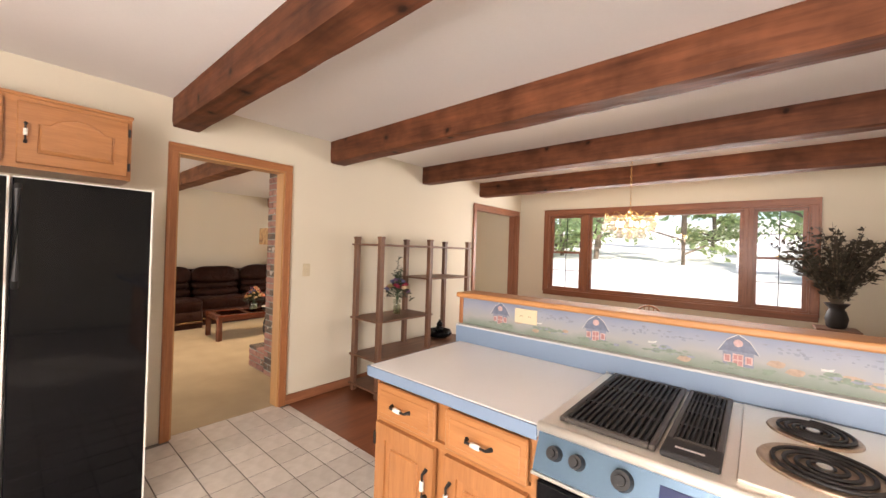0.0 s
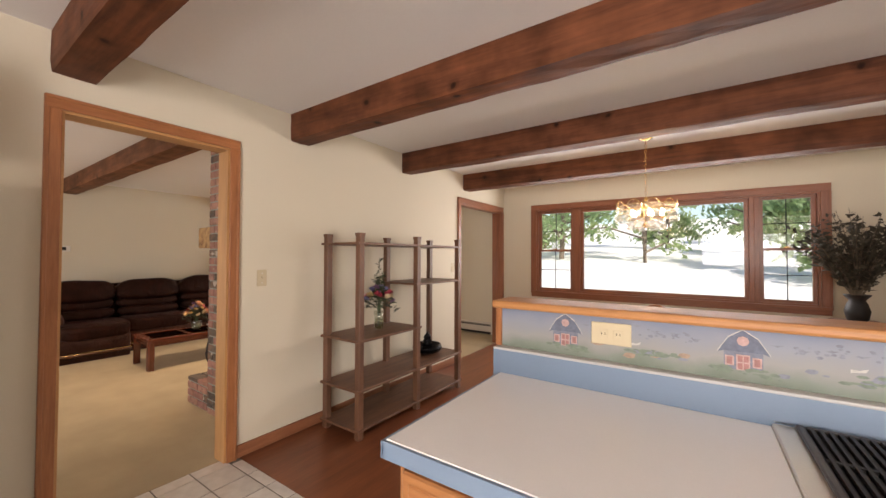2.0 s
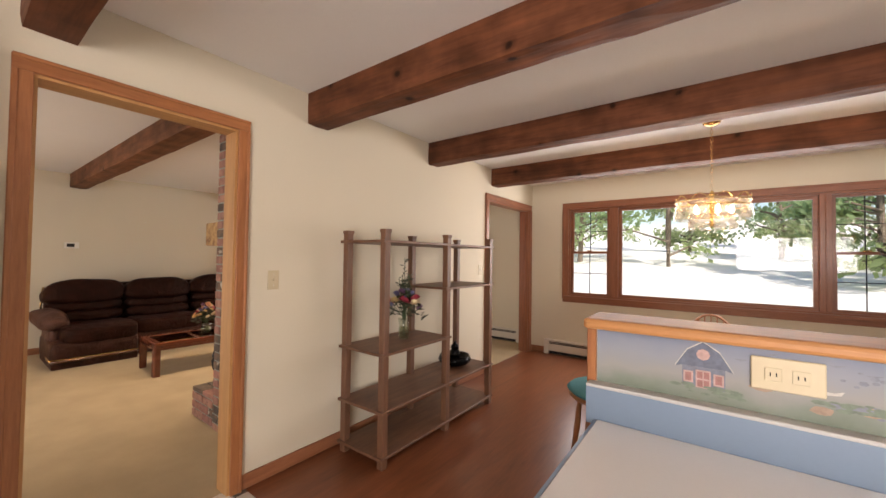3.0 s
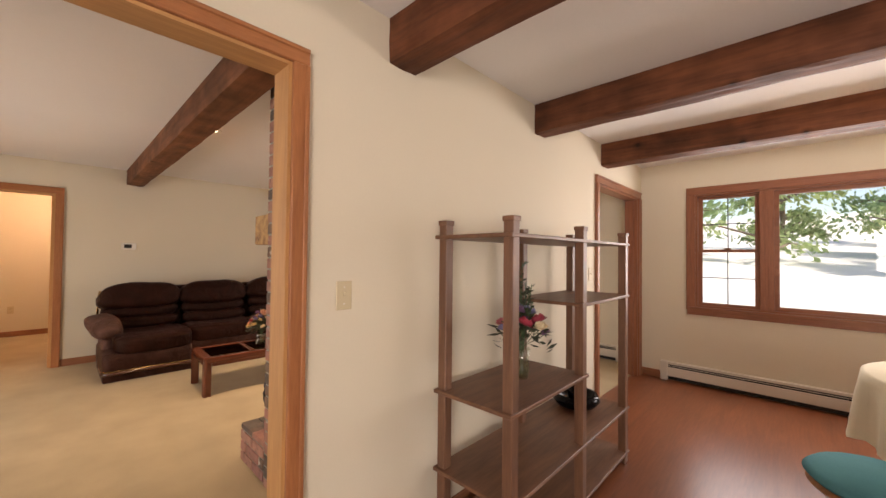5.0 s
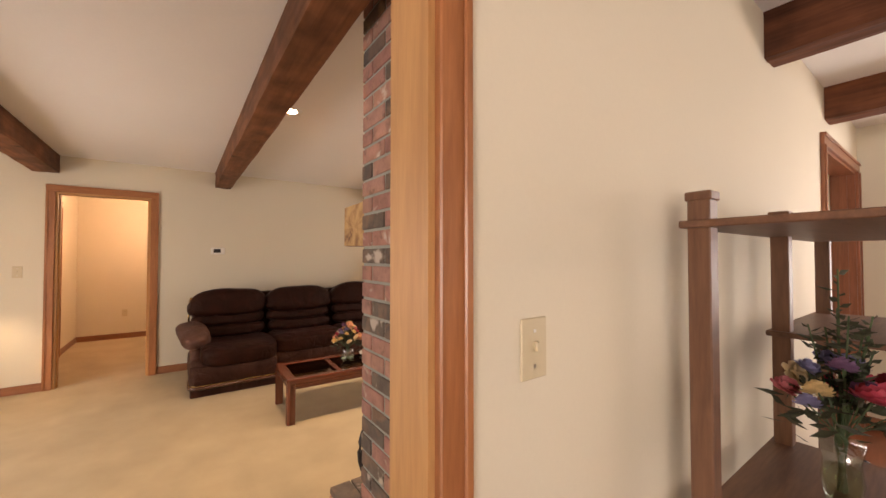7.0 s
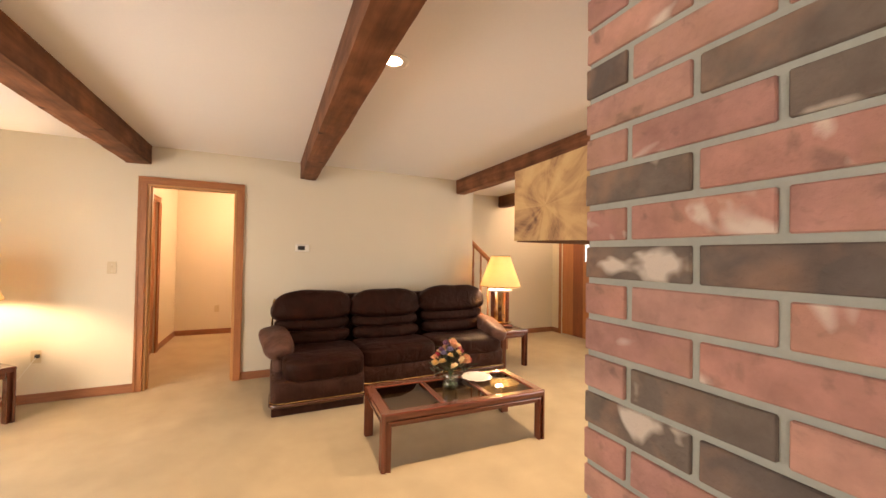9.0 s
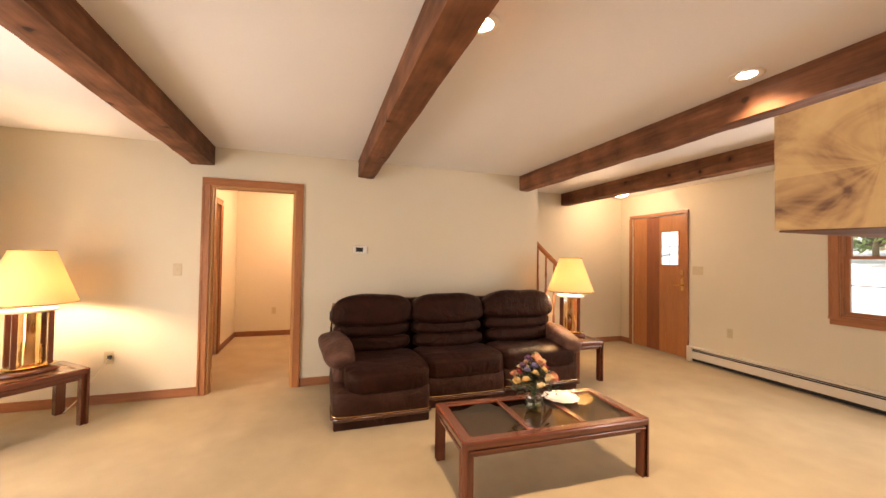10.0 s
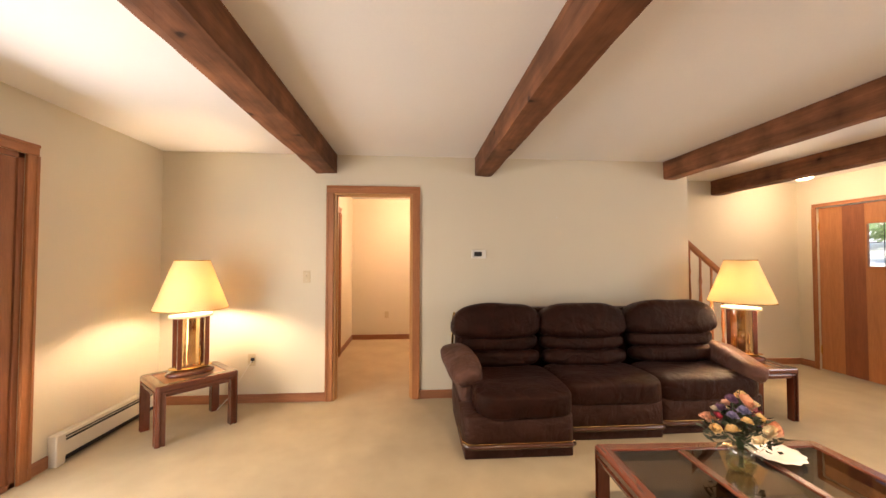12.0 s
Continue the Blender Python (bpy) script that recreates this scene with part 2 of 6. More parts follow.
def lathe(bm, profile, at=(0, 0, 0), n=20, sx=1.0, sy=1.0):
    """A turned shape from (radius, z) pairs."""
    rings = []
    for r, z in profile:
        rings.append([bm.verts.new((at[0] + sx * r * math.cos(2 * math.pi * i / n), at[1] + sy * r * math.sin(2 * math.pi * i / n), at[2] + z)) for i in range(n)])
    for a, b in zip(rings, rings[1:]):
        for i in range(n):
            bm.faces.new((a[i], a[(i + 1) % n], b[(i + 1) % n], b[i]))
    if profile[0][0] > 1e-4:
        bm.faces.new(rings[0][::-1])
    if profile[-1][0] > 1e-4:
        bm.faces.new(rings[-1])
    bmesh.ops.remove_doubles(bm, verts=bm.verts[:], dist=1e-5)
    return bm


def tube(bm, pts, r, n=8):
    pts = [Vector(p) for p in pts]
    rings = []
    for i, p in enumerate(pts):
        d = pts[min(i + 1, len(pts) - 1)] - pts[max(i - 1, 0)]
        q = d.to_track_quat("Z", "Y")
        rr = r[i] if isinstance(r, (list, tuple)) else r
        rings.append([bm.verts.new(p + q @ Vector((rr * math.cos(2 * math.pi * k / n), rr * math.sin(2 * math.pi * k / n), 0))) for k in range(n)])
    for a, b in zip(rings, rings[1:]):
        for k in range(n):
            bm.faces.new((a[k], a[(k + 1) % n], b[(k + 1) % n], b[k]))
    bm.faces.new(rings[0][::-1])
    bm.faces.new(rings[-1])
    return bm


def puff(bm, c, s, e=0.45, nu=20, nv=12, rot=None, lumps=0.0, seed=0):
    """A soft cushion: a superellipsoid with centre c and half sizes s."""
    def sp(v, k):
        return math.copysign(abs(v) ** k, v)
    rings = []
    for j in range(nv + 1):
        b = -math.pi / 2 + math.pi * j / nv
        ring = []
        for i in range(nu):
            a = 2 * math.pi * i / nu
            p = Vector((s[0] * sp(math.cos(b), e) * sp(math.cos(a), e), s[1] * sp(math.cos(b), e) * sp(math.sin(a), e), s[2] * sp(math.sin(b), e)))
            if lumps:
                p *= 1 + lumps * noise.noise(p * 5 + Vector((seed, seed * 2, 0)))
            if rot:
                p = rot @ p
            ring.append(bm.verts.new(Vector(c) + p))
        rings.append(ring)
    for a, b in zip(rings, rings[1:]):
        for i in range(nu):
            bm.faces.new((a[i], a[(i + 1) % nu], b[(i + 1) % nu], b[i]))
    bmesh.ops.remove_doubles(bm, verts=bm.verts[:], dist=1e-5)
    return bm


def wall_boxes(axis, a0, a1, b0, b1, z0, z1, holes):
    """Boxes of a wall whose thickness runs a0..a1 on one axis and length b0..b1 on the other, with openings (b0, b1, z0, z1)."""
    out, b = [], b0
    for h0, h1, g0, g1 in sorted(holes):
        if h0 > b:
            out.append((b, h0, z0, z1))
        if g0 > z0:
            out.append((h0, h1, z0, g0))
        if g1 < z1:
            out.append((h0, h1, g1, z1))
        b = h1
    if b < b1:
        out.append((b, b1, z0, z1))
    return [(a0, p, r, a1, q, s) if axis == "x" else (p, a0, r, q, a1, s) for p, q, r, s in out]


# ---- structure ----
CEIL = 2.41
XW0, XW1 = -3.32, -3.20          # wall between living room and kitchen
XS0, XS1 = -8.262, -8.142          # wall behind the sofa
YN_D, YN_L, YS = 5.86, 6.20, -1.30

structure("wall_middle", B(*wall_boxes("x", XW0, XW1, -2.2, YN_L, 0, CEIL, [(0.905, 1.683, 0, 2.04), (4.54, 5.72, 0, 2.03)])), M["wall"], "cream painted wall between kitchen and living room", "wall")
structure("wall_north_dining", B(*wall_boxes("y", YN_D, YN_D + 0.16, XW1, 3.2, 0, CEIL, [(-2.667, 0.375, 0.83, 2.03)])), M["wall"], "cream painted dining wall around a wide window", "wall")
structure("wall_east", B(*wall_boxes("x", 3.2, 3.32, -2.2, YN_D + 0.34, 0, CEIL, [(-1.75, -0.45, 1.1, 2.05)])), M["wall"], "plain cream painted kitchen wall", "wall")
structure("wall_south_kitchen", B(*wall_boxes("y", -2.32, -2.2, XW1 - 0.12, 3.32, 0, CEIL, [(-0.6, 1.8, 0.0, 2.05)])), M["wall"], "plain cream painted kitchen wall with a window", "wall")
structure("wall_sofa", B(*wall_boxes("x", XS0, XS1, YS, 3.99, 0, CEIL, [(0.312, 1.085, 0, 2.03)])), M["wall"], "cream painted wall behind the sofa", "wall")
structure("wall_south_living", B(*wall_boxes("y", YS - 0.12, YS, XS0, XW0, 0, CEIL, [(-7.05 + 0.15, -4.9, 0, 2.03)])), M["wall"], "cream painted wall with a sliding patio door", "wall")
structure("wall_north_living", B(*wall_boxes("y", YN_L, YN_L + 0.14, -9.12, XW0, 0, CEIL, [(-8.76, -7.83, 0, 2.04), (-6.22, -5.1, 0.84, 2.0)])), M["wall"], "cream painted wall with the front door and a window", "wall")
structure("wall_foyer", B((-9.12, 1.62, 0, -9.0, YN_L, CEIL)), M["wall"], "cream painted wall beside the stairs", "wall")
structure("wall_hall_back", B((-10.99, -0.1, 0, -10.87, 1.62, CEIL)), M["wall"], "cream painted back wall of the hall", "wall")
structure("wall_hall_south", B(*wall_boxes("y", -0.1, 0.03, -10.87, XS0, 0, CEIL, [(-9.75, -8.95, 0, 2.03)])), M["wall"], "cream painted hall wall with a door", "wall")
structure("wall_hall_north", B((-10.87, 1.5, 0, XS0, 1.62, CEIL)), M["wall"], "cream painted hall wall", "wall")

structure("ceiling_kitchen", B((XW0, -2.32, CEIL, 3.32, YN_D + 0.34, CEIL + 0.1)), M["ceiling"], "white plastered kitchen and dining ceiling", "ceiling")
structure("ceiling_living", B((-9.12, YS - 0.12, CEIL, XW0, YN_L + 0.14, CEIL + 0.1), (-10.99, -0.1, CEIL, -9.12, 1.62, CEIL + 0.1)), M["ceiling"], "white plastered living room ceiling", "ceiling")

structure("floor_living", B((-9.12, YS - 0.12, -0.08, XW0 + 0.06, YN_L + 0.14, 0), (-10.99, -0.1, -0.08, -9.12, 1.62, 0)), M["carpet"], "beige cut-pile carpet with faint tracks", "carpet")
structure("floor_dining", B((XW0 + 0.06, 1.77, -0.08, 3.32, YN_D + 0.34, 0)), M["woodfloor"], "reddish brown varnished wood dining floor", "wood floor")
structure("floor_kitchen", B((XW0 + 0.06, -2.32, -0.08, 3.32, 1.77, -0.004)), surface("tile_grout", (0.17, 0.145, 0.12), 0.9, 0.15, 5, 90, 0.2), "grey grout bed under the kitchen tiles", "tile floor")


def casing(name, axis, face, out, b0, b1, z1, mats, w=0.072, d=0.02, foot=0.0):
    """Door casing on a wall face: two legs and a head, with a routed inner step, as parts of one trim."""
    t = tagged(new(name), "stained wooden door casing with a stepped profile", "door casing", kind="structure")
    a0, a1 = sorted((face, face + out * d))
    c0, c1 = sorted((face + out * d, face + out * (d + 0.008)))

    def bx(p0, p1, r0, r1, q0=a0, q1=a1):
        return (q0, p0, r0, q1, p1, r1) if axis == "x" else (p0, q0, r0, p1, q1, r1)
    la = 1 if axis == "x" else 0
    part("casing_leg", B(bx(b0 - w, b0, foot, z1), bx(b0 - w + 0.001, b0 - w * 0.7, foot + 0.001, z1 - 0.001, c0, c1), bevel=0.003), mats[2], t)
    part("casing_leg", B(bx(b1, b1 + w, foot, z1), bx(b1 + w * 0.7, b1 + w - 0.001, foot + 0.001, z1 - 0.001, c0, c1), bevel=0.003), mats[2], t)
    part("casing_head", B(bx(b0 - w, b1 + w, z1, z1 + w), bx(b0 - w + 0.001, b1 + w - 0.001, z1 + w * 0.7, z1 + w - 0.001, c0, c1), bevel=0.003), mats[la], t)
    return t


def jamb(name, axis, a0, a1, b0, b1, z1, mats, th=0.018, stop=0.012):
    """Lining of a door opening, with a stop strip unless it is a plain cased opening."""
    t = tagged(new(name), "stained wooden door jamb lining the opening", "door jamb", kind="structure")
    mid = (a0 + a1) / 2

    def bx(p0, p1, r0, r1, q0=a0, q1=a1):
        return (q0, p0, r0, q1, p1, r1) if axis == "x" else (p0, q0, r0, p1, q1, r1)
    la = 1 if axis == "x" else 0
    for inner, outer, sg in ((b0 + th, b0 - 0.002, 1), (b1 - th, b1 + 0.002, -1)):
        lo, hi = sorted((inner, outer))
        boxes = [bx(lo, hi, 0.001, z1)]
        if stop:
            s0, s1 = sorted((inner, inner + sg * stop))
            boxes.append(bx(s0, s1, 0.001, z1, mid - 0.02, mid + 0.02))
        part("jamb_side", B(*boxes), mats[2], t)
    part("jamb_head", B(bx(b0 + th, b1 - th, z1 - th, z1 + 0.002)), mats[la], t)
    return t


casing("trim_kitchen_doorway", "x", XW1, 1, 0.905, 1.683, 2.04, M["trim"], w=0.06)
casing("trim_living_doorway", "x", XW0, -1, 0.905, 1.683, 2.04, M["trim"], w=0.06)
jamb("jamb_kitchen_doorway", "x", XW0 - 0.002, XW1 + 0.002, 0.905, 1.683, 2.04, M["jamb"], th=0.012, stop=0.0)
casing("trim_dining_doorway", "x", XW1, 1, 4.54, 5.72, 2.03, M["trim_d"])
casing("trim_foyer_doorway", "x", XW0, -1, 4.54, 5.72, 2.03, M["trim_d"])
jamb("jamb_dining_doorway", "x", XW0 - 0.002, XW1 + 0.002, 4.54, 5.72, 2.03, M["trim_d"])
casing("trim_hall_doorway", "x", XS1, 1, 0.312, 1.085, 2.03, M["trim"])
jamb("jamb_hall_doorway", "x", XS0 - 0.002, XS1 + 0.002, 0.312, 1.085, 2.03, M["jamb"])
casing("trim_hall_side_door", "y", 0.03, 1, -9.75, -8.95, 2.03, M["trim"])
casing("trim_front_door", "y", YN_L, -1, -8.76, -7.83, 2.04, M["trim"], w=0.045)


def baseboard(name, *boxes, axis=1):
    return structure(name, B(*boxes, bevel=0.004), M["base"][axis], "stained wooden baseboard along the wall", "baseboard")


H = 0.085
baseboard("baseboard_middle_wall", (XW1, 1.743, 0.001, XW1 + 0.014, 4.468, H), (XW1, 5.792, 0.001, XW1 + 0.014, YN_D, H))
baseboard("baseboard_dining", (XW1 + 0.014, YN_D - 0.014, 0.001, -2.99, YN_D, H), axis=0)
baseboard("baseboard_sofa_wall", (XS1, YS, 0.001, XS1 + 0.014, 0.239, H), (XS1, 1.158, 0.001, XS1 + 0.014, 3.99, H))
baseboard("baseboard_south", (-7.10, YS, 0.001, -6.972, YS + 0.014, H), axis=0)
baseboard("baseboard_foyer", (-9.0, 4.6, 0.001, -8.986, YN_L, H))
baseboard("baseboard_foyer_north", (-8.986, YN_L - 0.014, 0.001, -8.81, YN_L, H), axis=0)
baseboard("baseboard_hall", (-10.87, 0.044, 0.001, -10.856, 1.5, H))
baseboard("baseboard_hall_side", (-10.87, 0.03, 0.001, -9.83, 0.044, H), axis=0)

# hewn ceiling beams


def beam(name, x0, x1, y0, y1, z0, z1, mat, group, seed):
    nx, ring = 60, []
    bm = bmesh.new()
    prof = []
    for i in range(5):
        prof.append((y0 + (y1 - y0) * i / 4, z0))
    for i in range(1, 5):
        prof.append((y1, z0 + (z1 - z0) * i / 4))
    for i in range(1, 5):
        prof.append((y0, z1 - (z1 - z0) * (i - 1) / 4))
    cy = (y0 + y1) / 2
    for k in range(nx + 1):
        x = x0 + (x1 - x0) * k / nx
        r = []
        for (y, z) in prof:
            low = 1.0 if z < z1 - 0.01 else 0.0
            w = Vector((x * 2.2, y * 9, z * 9 + seed * 3.7))
            d = 0.006 * noise.noise(w) + 0.004 * noise.noise(w * 4)
            corner = abs(abs(y - cy) - (y1 - y0) / 2) < 1e-5 and abs(z - z0) < 1e-5
            k2 = 0.003 + 0.006 * max(0, noise.noise(Vector((x * 3, seed, z)))) if corner else 0
            sy = 1 if y > cy else -1
            r.append(bm.verts.new((x, y + low * (d if abs(z - z0) > 1e-5 else 0) - sy * k2, z + low * (d if abs(z - z0) < 1e-5 else 0) + k2)))
        ring.append(r)
    n = len(prof)
    for a, b in zip(ring, ring[1:]):
        for i in range(n):
            bm.faces.new((a[i], b[i], b[(i + 1) % n], a[(i + 1) % n]))
    bm.faces.new(ring[0])
    bm.faces.new(ring[-1][::-1])
    ob = obj_of(name, bm, mat)
    ob.data.transform(Matrix.Translation((-x0, -cy, -z0)))
    ob.location = (x0, cy, z0)
    tagged(ob, "rough-hewn dark stained timber beam under the ceiling", "ceiling beam", group)
    return ob


for i, (y0, y1) in enumerate(((0.865, 1.03), (2.12, 2.28), (3.395, 3.54), (4.61, 4.78))):
    beam("ceiling_beam", XW1 + 0.001, 3.199, y0, y1, 2.207, CEIL - 0.001, M["beam"], "kitchen ceiling beams", i)
for i, (x0, y0, y1) in enumerate(((XS1, 0.135, 0.337), (XS1, 1.71, 1.885), (XS1, 3.72, 3.87), (-9.0, 4.98, 5.14))):
    x1 = XW0 - 0.001 if not (1.94 < y0 < 3.9) else -4.101
    beam("ceiling_beam", x0 + 0.001, x1, y0, y1, 2.222, CEIL - 0.001, M["beam_l"], "living room ceiling beams", i + 5)

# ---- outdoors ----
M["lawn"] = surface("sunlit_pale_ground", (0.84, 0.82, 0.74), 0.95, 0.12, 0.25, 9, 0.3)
M["leaf"] = surface("foliage_green", (0.23, 0.3, 0.14), 0.6, 0.4, 0.7, 4, 0.0)
M["leaf2"] = surface("foliage_dark_green", (0.18, 0.26, 0.12), 0.6, 0.4, 0.7, 4, 0.0)
for leafm, lc in ((M["leaf"], (0.46, 0.56, 0.24)), (M["leaf2"], (0.36, 0.5, 0.24))):
    lt = leafm.node_tree
    ltr, lmx = lt.nodes.new("ShaderNodeBsdfTranslucent"), lt.nodes.new("ShaderNodeMixShader")
    ltr.inputs[0].default_value = (*lc, 1)
    lmx.inputs[0].default_value = 0.6
    lt.links.new(lt.nodes["Principled BSDF"].outputs[0], lmx.inputs[1])
    lt.links.new(ltr.outputs[0], lmx.inputs[2])
    lt.links.new(lmx.outputs[0], lt.nodes["Material Output"].inputs[0])
M["bark"] = surface("bark", (0.16, 0.125, 0.09), 0.9, 0.3, 3, 30, 0.5)
gm = bmesh.new()
N = 40
gv = [[gm.verts.new((-110 + 220 * i / N, -80 + 220 * j / N, -0.35 + (0.9 * noise.noise(Vector((i * 0.35, j * 0.35, 0))) if abs(-80 + 220 * j / N) > 14 else 0.0) + max(0, (-80 + 220 * j / N - 9)) * 0.1)) for i in range(N + 1)] for j in range(N + 1)]
for j in range(N):
    for i in range(N):
        gm.faces.new((gv[j][i], gv[j][i + 1], gv[j + 1][i + 1], gv[j + 1][i]))
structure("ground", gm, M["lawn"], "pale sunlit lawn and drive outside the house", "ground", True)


def ground_z(x, y):
    return -0.35 + max(0, (y - 9)) * 0.1 - 0.3


def tree_proto(seed, h, spread, leaf):
    rng = random.Random(seed)
    t = thing("tree", "leafy green tree standing in the garden sunlight", "tree", (0, 0, 0), group="garden trees")
    bm = bmesh.new()
    top = Vector((rng.uniform(-0.4, 0.4), rng.uniform(-0.4, 0.4), h * 0.9))
    tube(bm, [Vector((0, 0, -0.6)), top * 0.3 + Vector((0.1, 0, 0)), top * 0.65, top], [0.17, 0.13, 0.08, 0.02], 9)
    tips = []
    for k in range(16):
        z = h * rng.uniform(0.12, 0.85)
        a = rng.uniform(0, 6.28)
        ln = spread * (1.1 - 0.7 * z / h) * rng.uniform(0.7, 1.1)
        p0 = top * (z / (h * 0.9))
        p1 = p0 + Vector((math.cos(a) * ln * 0.55, math.sin(a) * ln * 0.55, ln * 0.2))
        p2 = p0 + Vector((math.cos(a) * ln, math.sin(a) * ln, ln * rng.uniform(0.05, 0.35)))
        tube(bm, [p0, p1, p2], [0.06, 0.04, 0.012], 6)
        tips += [(p1, ln * 0.34), (p2, ln * 0.36), ((p1 + p2) / 2, ln * 0.3)]
    tips.append((top, spread * 0.4))
    part("trunk", bm, M["bark"], t)
    verts, faces = [], []
    for c, r in tips:
        for k in range(32):
            d = Vector((rng.gauss(0, 1), rng.gauss(0, 1), rng.gauss(0, 0.6)))
            p = c + d * r * 0.5
            n = Vector((rng.gauss(0, 1), rng.gauss(0, 1), rng.gauss(0, 1))).normalized()
            u = n.orthogonal().normalized()
            v = n.cross(u)
            s = rng.uniform(0.1, 0.21)
            b = len(verts)
            verts += [tuple(p + u * s), tuple(p + v * s * 0.5), tuple(p - u * s), tuple(p - v * s * 0.5)]
            faces.append((b, b + 1, b + 2, b + 3))
    me = bpy.data.meshes.new("crown")
    me.from_pydata(verts, [], faces)
    me.materials.append(leaf)
    c = new("crown", me)
    c.parent = t
    return t


protos = [tree_proto(3, 7.5, 3.0, M["leaf"]), tree_proto(8, 9.5, 3.4, M["leaf2"]), tree_proto(13, 4.2, 2.2, M["leaf"])]
rng = random.Random(5)
spots = []
for k in range(44):
    y = 18 + 25 * (k % 17) / 17 + rng.uniform(-1, 1)
    x = rng.uniform(-1, 1) * (6 + y * 0.62) - 1.5
    spots.append((k % 3, x, y))
for k, (i, x, y) in enumerate(spots):
    m = pose(x, y, ground_z(x, y), 0, 0, rng.uniform(0, 360))
    if k < 3:
        protos[i].matrix_world = m
    else:
        copy_thing(protos[i], m)

# unseen roof parts; both eaves are added to keep direct sun out indoors
structure("sun_block_eave_south", B((-11, YS - 2.8, CEIL + 0.1, -3.32, YS - 0.12, CEIL + 0.2)), M["ceiling"], "unseen white eave added to keep sun off the patio door", "eave")
structure("sun_block_eave_kitchen", B((-3.3, -5.0, CEIL + 0.1, 3.3, -2.33, CEIL + 0.2)), M["ceiling"], "unseen white eave added to keep sun off the kitchen door", "eave")
structure("roof", B((-11.1, -2.4, CEIL + 0.2, 3.5, 6.4, CEIL + 0.3)), M["bark"], "flat dark roof deck over the rooms", "roof")

# ---- windows and doors ----


def window(name, axis_y, x0, x1, z0, z1, lights, depth=0.09, mats=None, wall_t=0.14, label="", sgn=-1):
    """A window set in a wall along x: casing, outer frame, and lights (x0, x1, kind), with sashes and panes."""
    mats = mats or M["trim_d"]
    w = tagged(new(name), label, "window", kind="structure")
    cw, f = 0.08, axis_y
    part("casing", B((x0 - cw, f - 0.02, z0 - 0.005, x0, f, z1), (x0 - cw, f - 0.026, z0, x0 - cw + 0.022, f - 0.02, z1), bevel=0.003), mats[2], w)
    part("casing", B((x1, f - 0.02, z0 - 0.005, x1 + cw, f, z1), (x1 + cw - 0.022, f - 0.026, z0, x1 + cw, f - 0.02, z1), bevel=0.003), mats[2], w)
    part("casing", B((x0 - cw, f - 0.02, z1, x1 + cw, f, z1 + cw), (x0 - cw, f - 0.026, z1 + cw - 0.022, x1 + cw, f - 0.02, z1 + cw), bevel=0.003), mats[0], w)
    part("window_sill", B((x0 - cw, f - 0.035, z0 - 0.03, x1 + cw, f, z0), (x0 - cw + 0.005, f - 0.018, z0 - 0.085, x1 + cw - 0.005, f, z0 - 0.03), bevel=0.003), mats[0], w)
    jt = 0.02
    part("window_frame", B((x0, f, z0, x0 + jt, f + wall_t, z1), (x1 - jt, f, z0, x1, f + wall_t, z1), (x0 + jt, f, z1 - jt, x1 - jt, f + wall_t, z1), (x0 + jt, f, z0, x1 - jt, f + wall_t, z0 + jt)), mats[0], w)
    for a, b, kind in lights:
        if kind == "mullion":
            part("mullion", B((a, f - 0.012, z0 + jt, b, f + depth, z1 - jt), (a + 0.04, f - 0.018, z0 + jt, b - 0.04, f - 0.012, z1 - jt), bevel=0.003), mats[2], w)
            continue
        s, g = 0.038, f + 0.055
        if kind == "picture":
            part("sash", B((a, f + 0.03, z0 + jt, a + s, f + 0.08, z1 - jt), (b - s, f + 0.03, z0 + jt, b, f + 0.08, z1 - jt), (a + s, f + 0.03, z1 - jt - s, b - s, f + 0.08, z1 - jt), (a + s, f + 0.03, z0 + jt, b - s, f + 0.08, z0 + jt + s)), mats[0], w)
            pn = part("pane", B((a + s, g, z0 + jt + s, b - s, g + 0.004, z1 - jt - s)), M["pane"], w)
            pn.visible_shadow = False
        else:
            zm = z0 + (z1 - z0) * 0.5
            for q0, q1, off in ((z0 + jt, zm + 0.015, 0.03), (zm - 0.015, z1 - jt, 0.06)):
                sa = part("sash", B((a, f + off, q0, a + s, f + off + 0.028, q1), (b - s, f + off, q0, b, f + off + 0.028, q1), (a + s, f + off, q1 - 0.03, b - s, f + off + 0.028, q1), (a + s, f + off, q0, b - s, f + off + 0.028, q0 + 0.03)), mats[2], w)
                xm, qm = (a + b) / 2, (q0 + q1) / 2
                part("muntin", B((xm - 0.004, f + off + 0.008, q0 + 0.03, xm + 0.004, f + off + 0.02, q1 - 0.03), (a + s, f + off + 0.009, qm - 0.004, b - s, f + off + 0.019, qm + 0.004)), M["dark"], w)
                pn = part("pane", B((a + s, f + off + 0.012, q0 + 0.03, b - s, f + off + 0.016, q1 - 0.03)), M["pane"], w)
                pn.visible_shadow = False
            lk = B((xm - 0.03, f + 0.01, zm + 0.015, xm + 0.03, f + 0.03, zm + 0.028), bevel=0.004)
            part("sash_lock", lk, M["brass"], w, "small brass sash lock")
    return w


window("window_1", YN_D, -2.667, 0.375, 0.83, 2.03, [(-2.647, -2.14, "hung"), (-2.14, -2.035, "mullion"), (-2.035, -0.20, "picture"), (-0.20, -0.11, "mullion"), (-0.11, 0.355, "hung")], label="wide brown wooden window with a large picture pane")
window("window_2", YN_L, -6.22, -5.1, 0.84, 2.0, [(-6.2, -5.12, "hung")], mats=M["trim"], label="oak framed double-hung living room window")


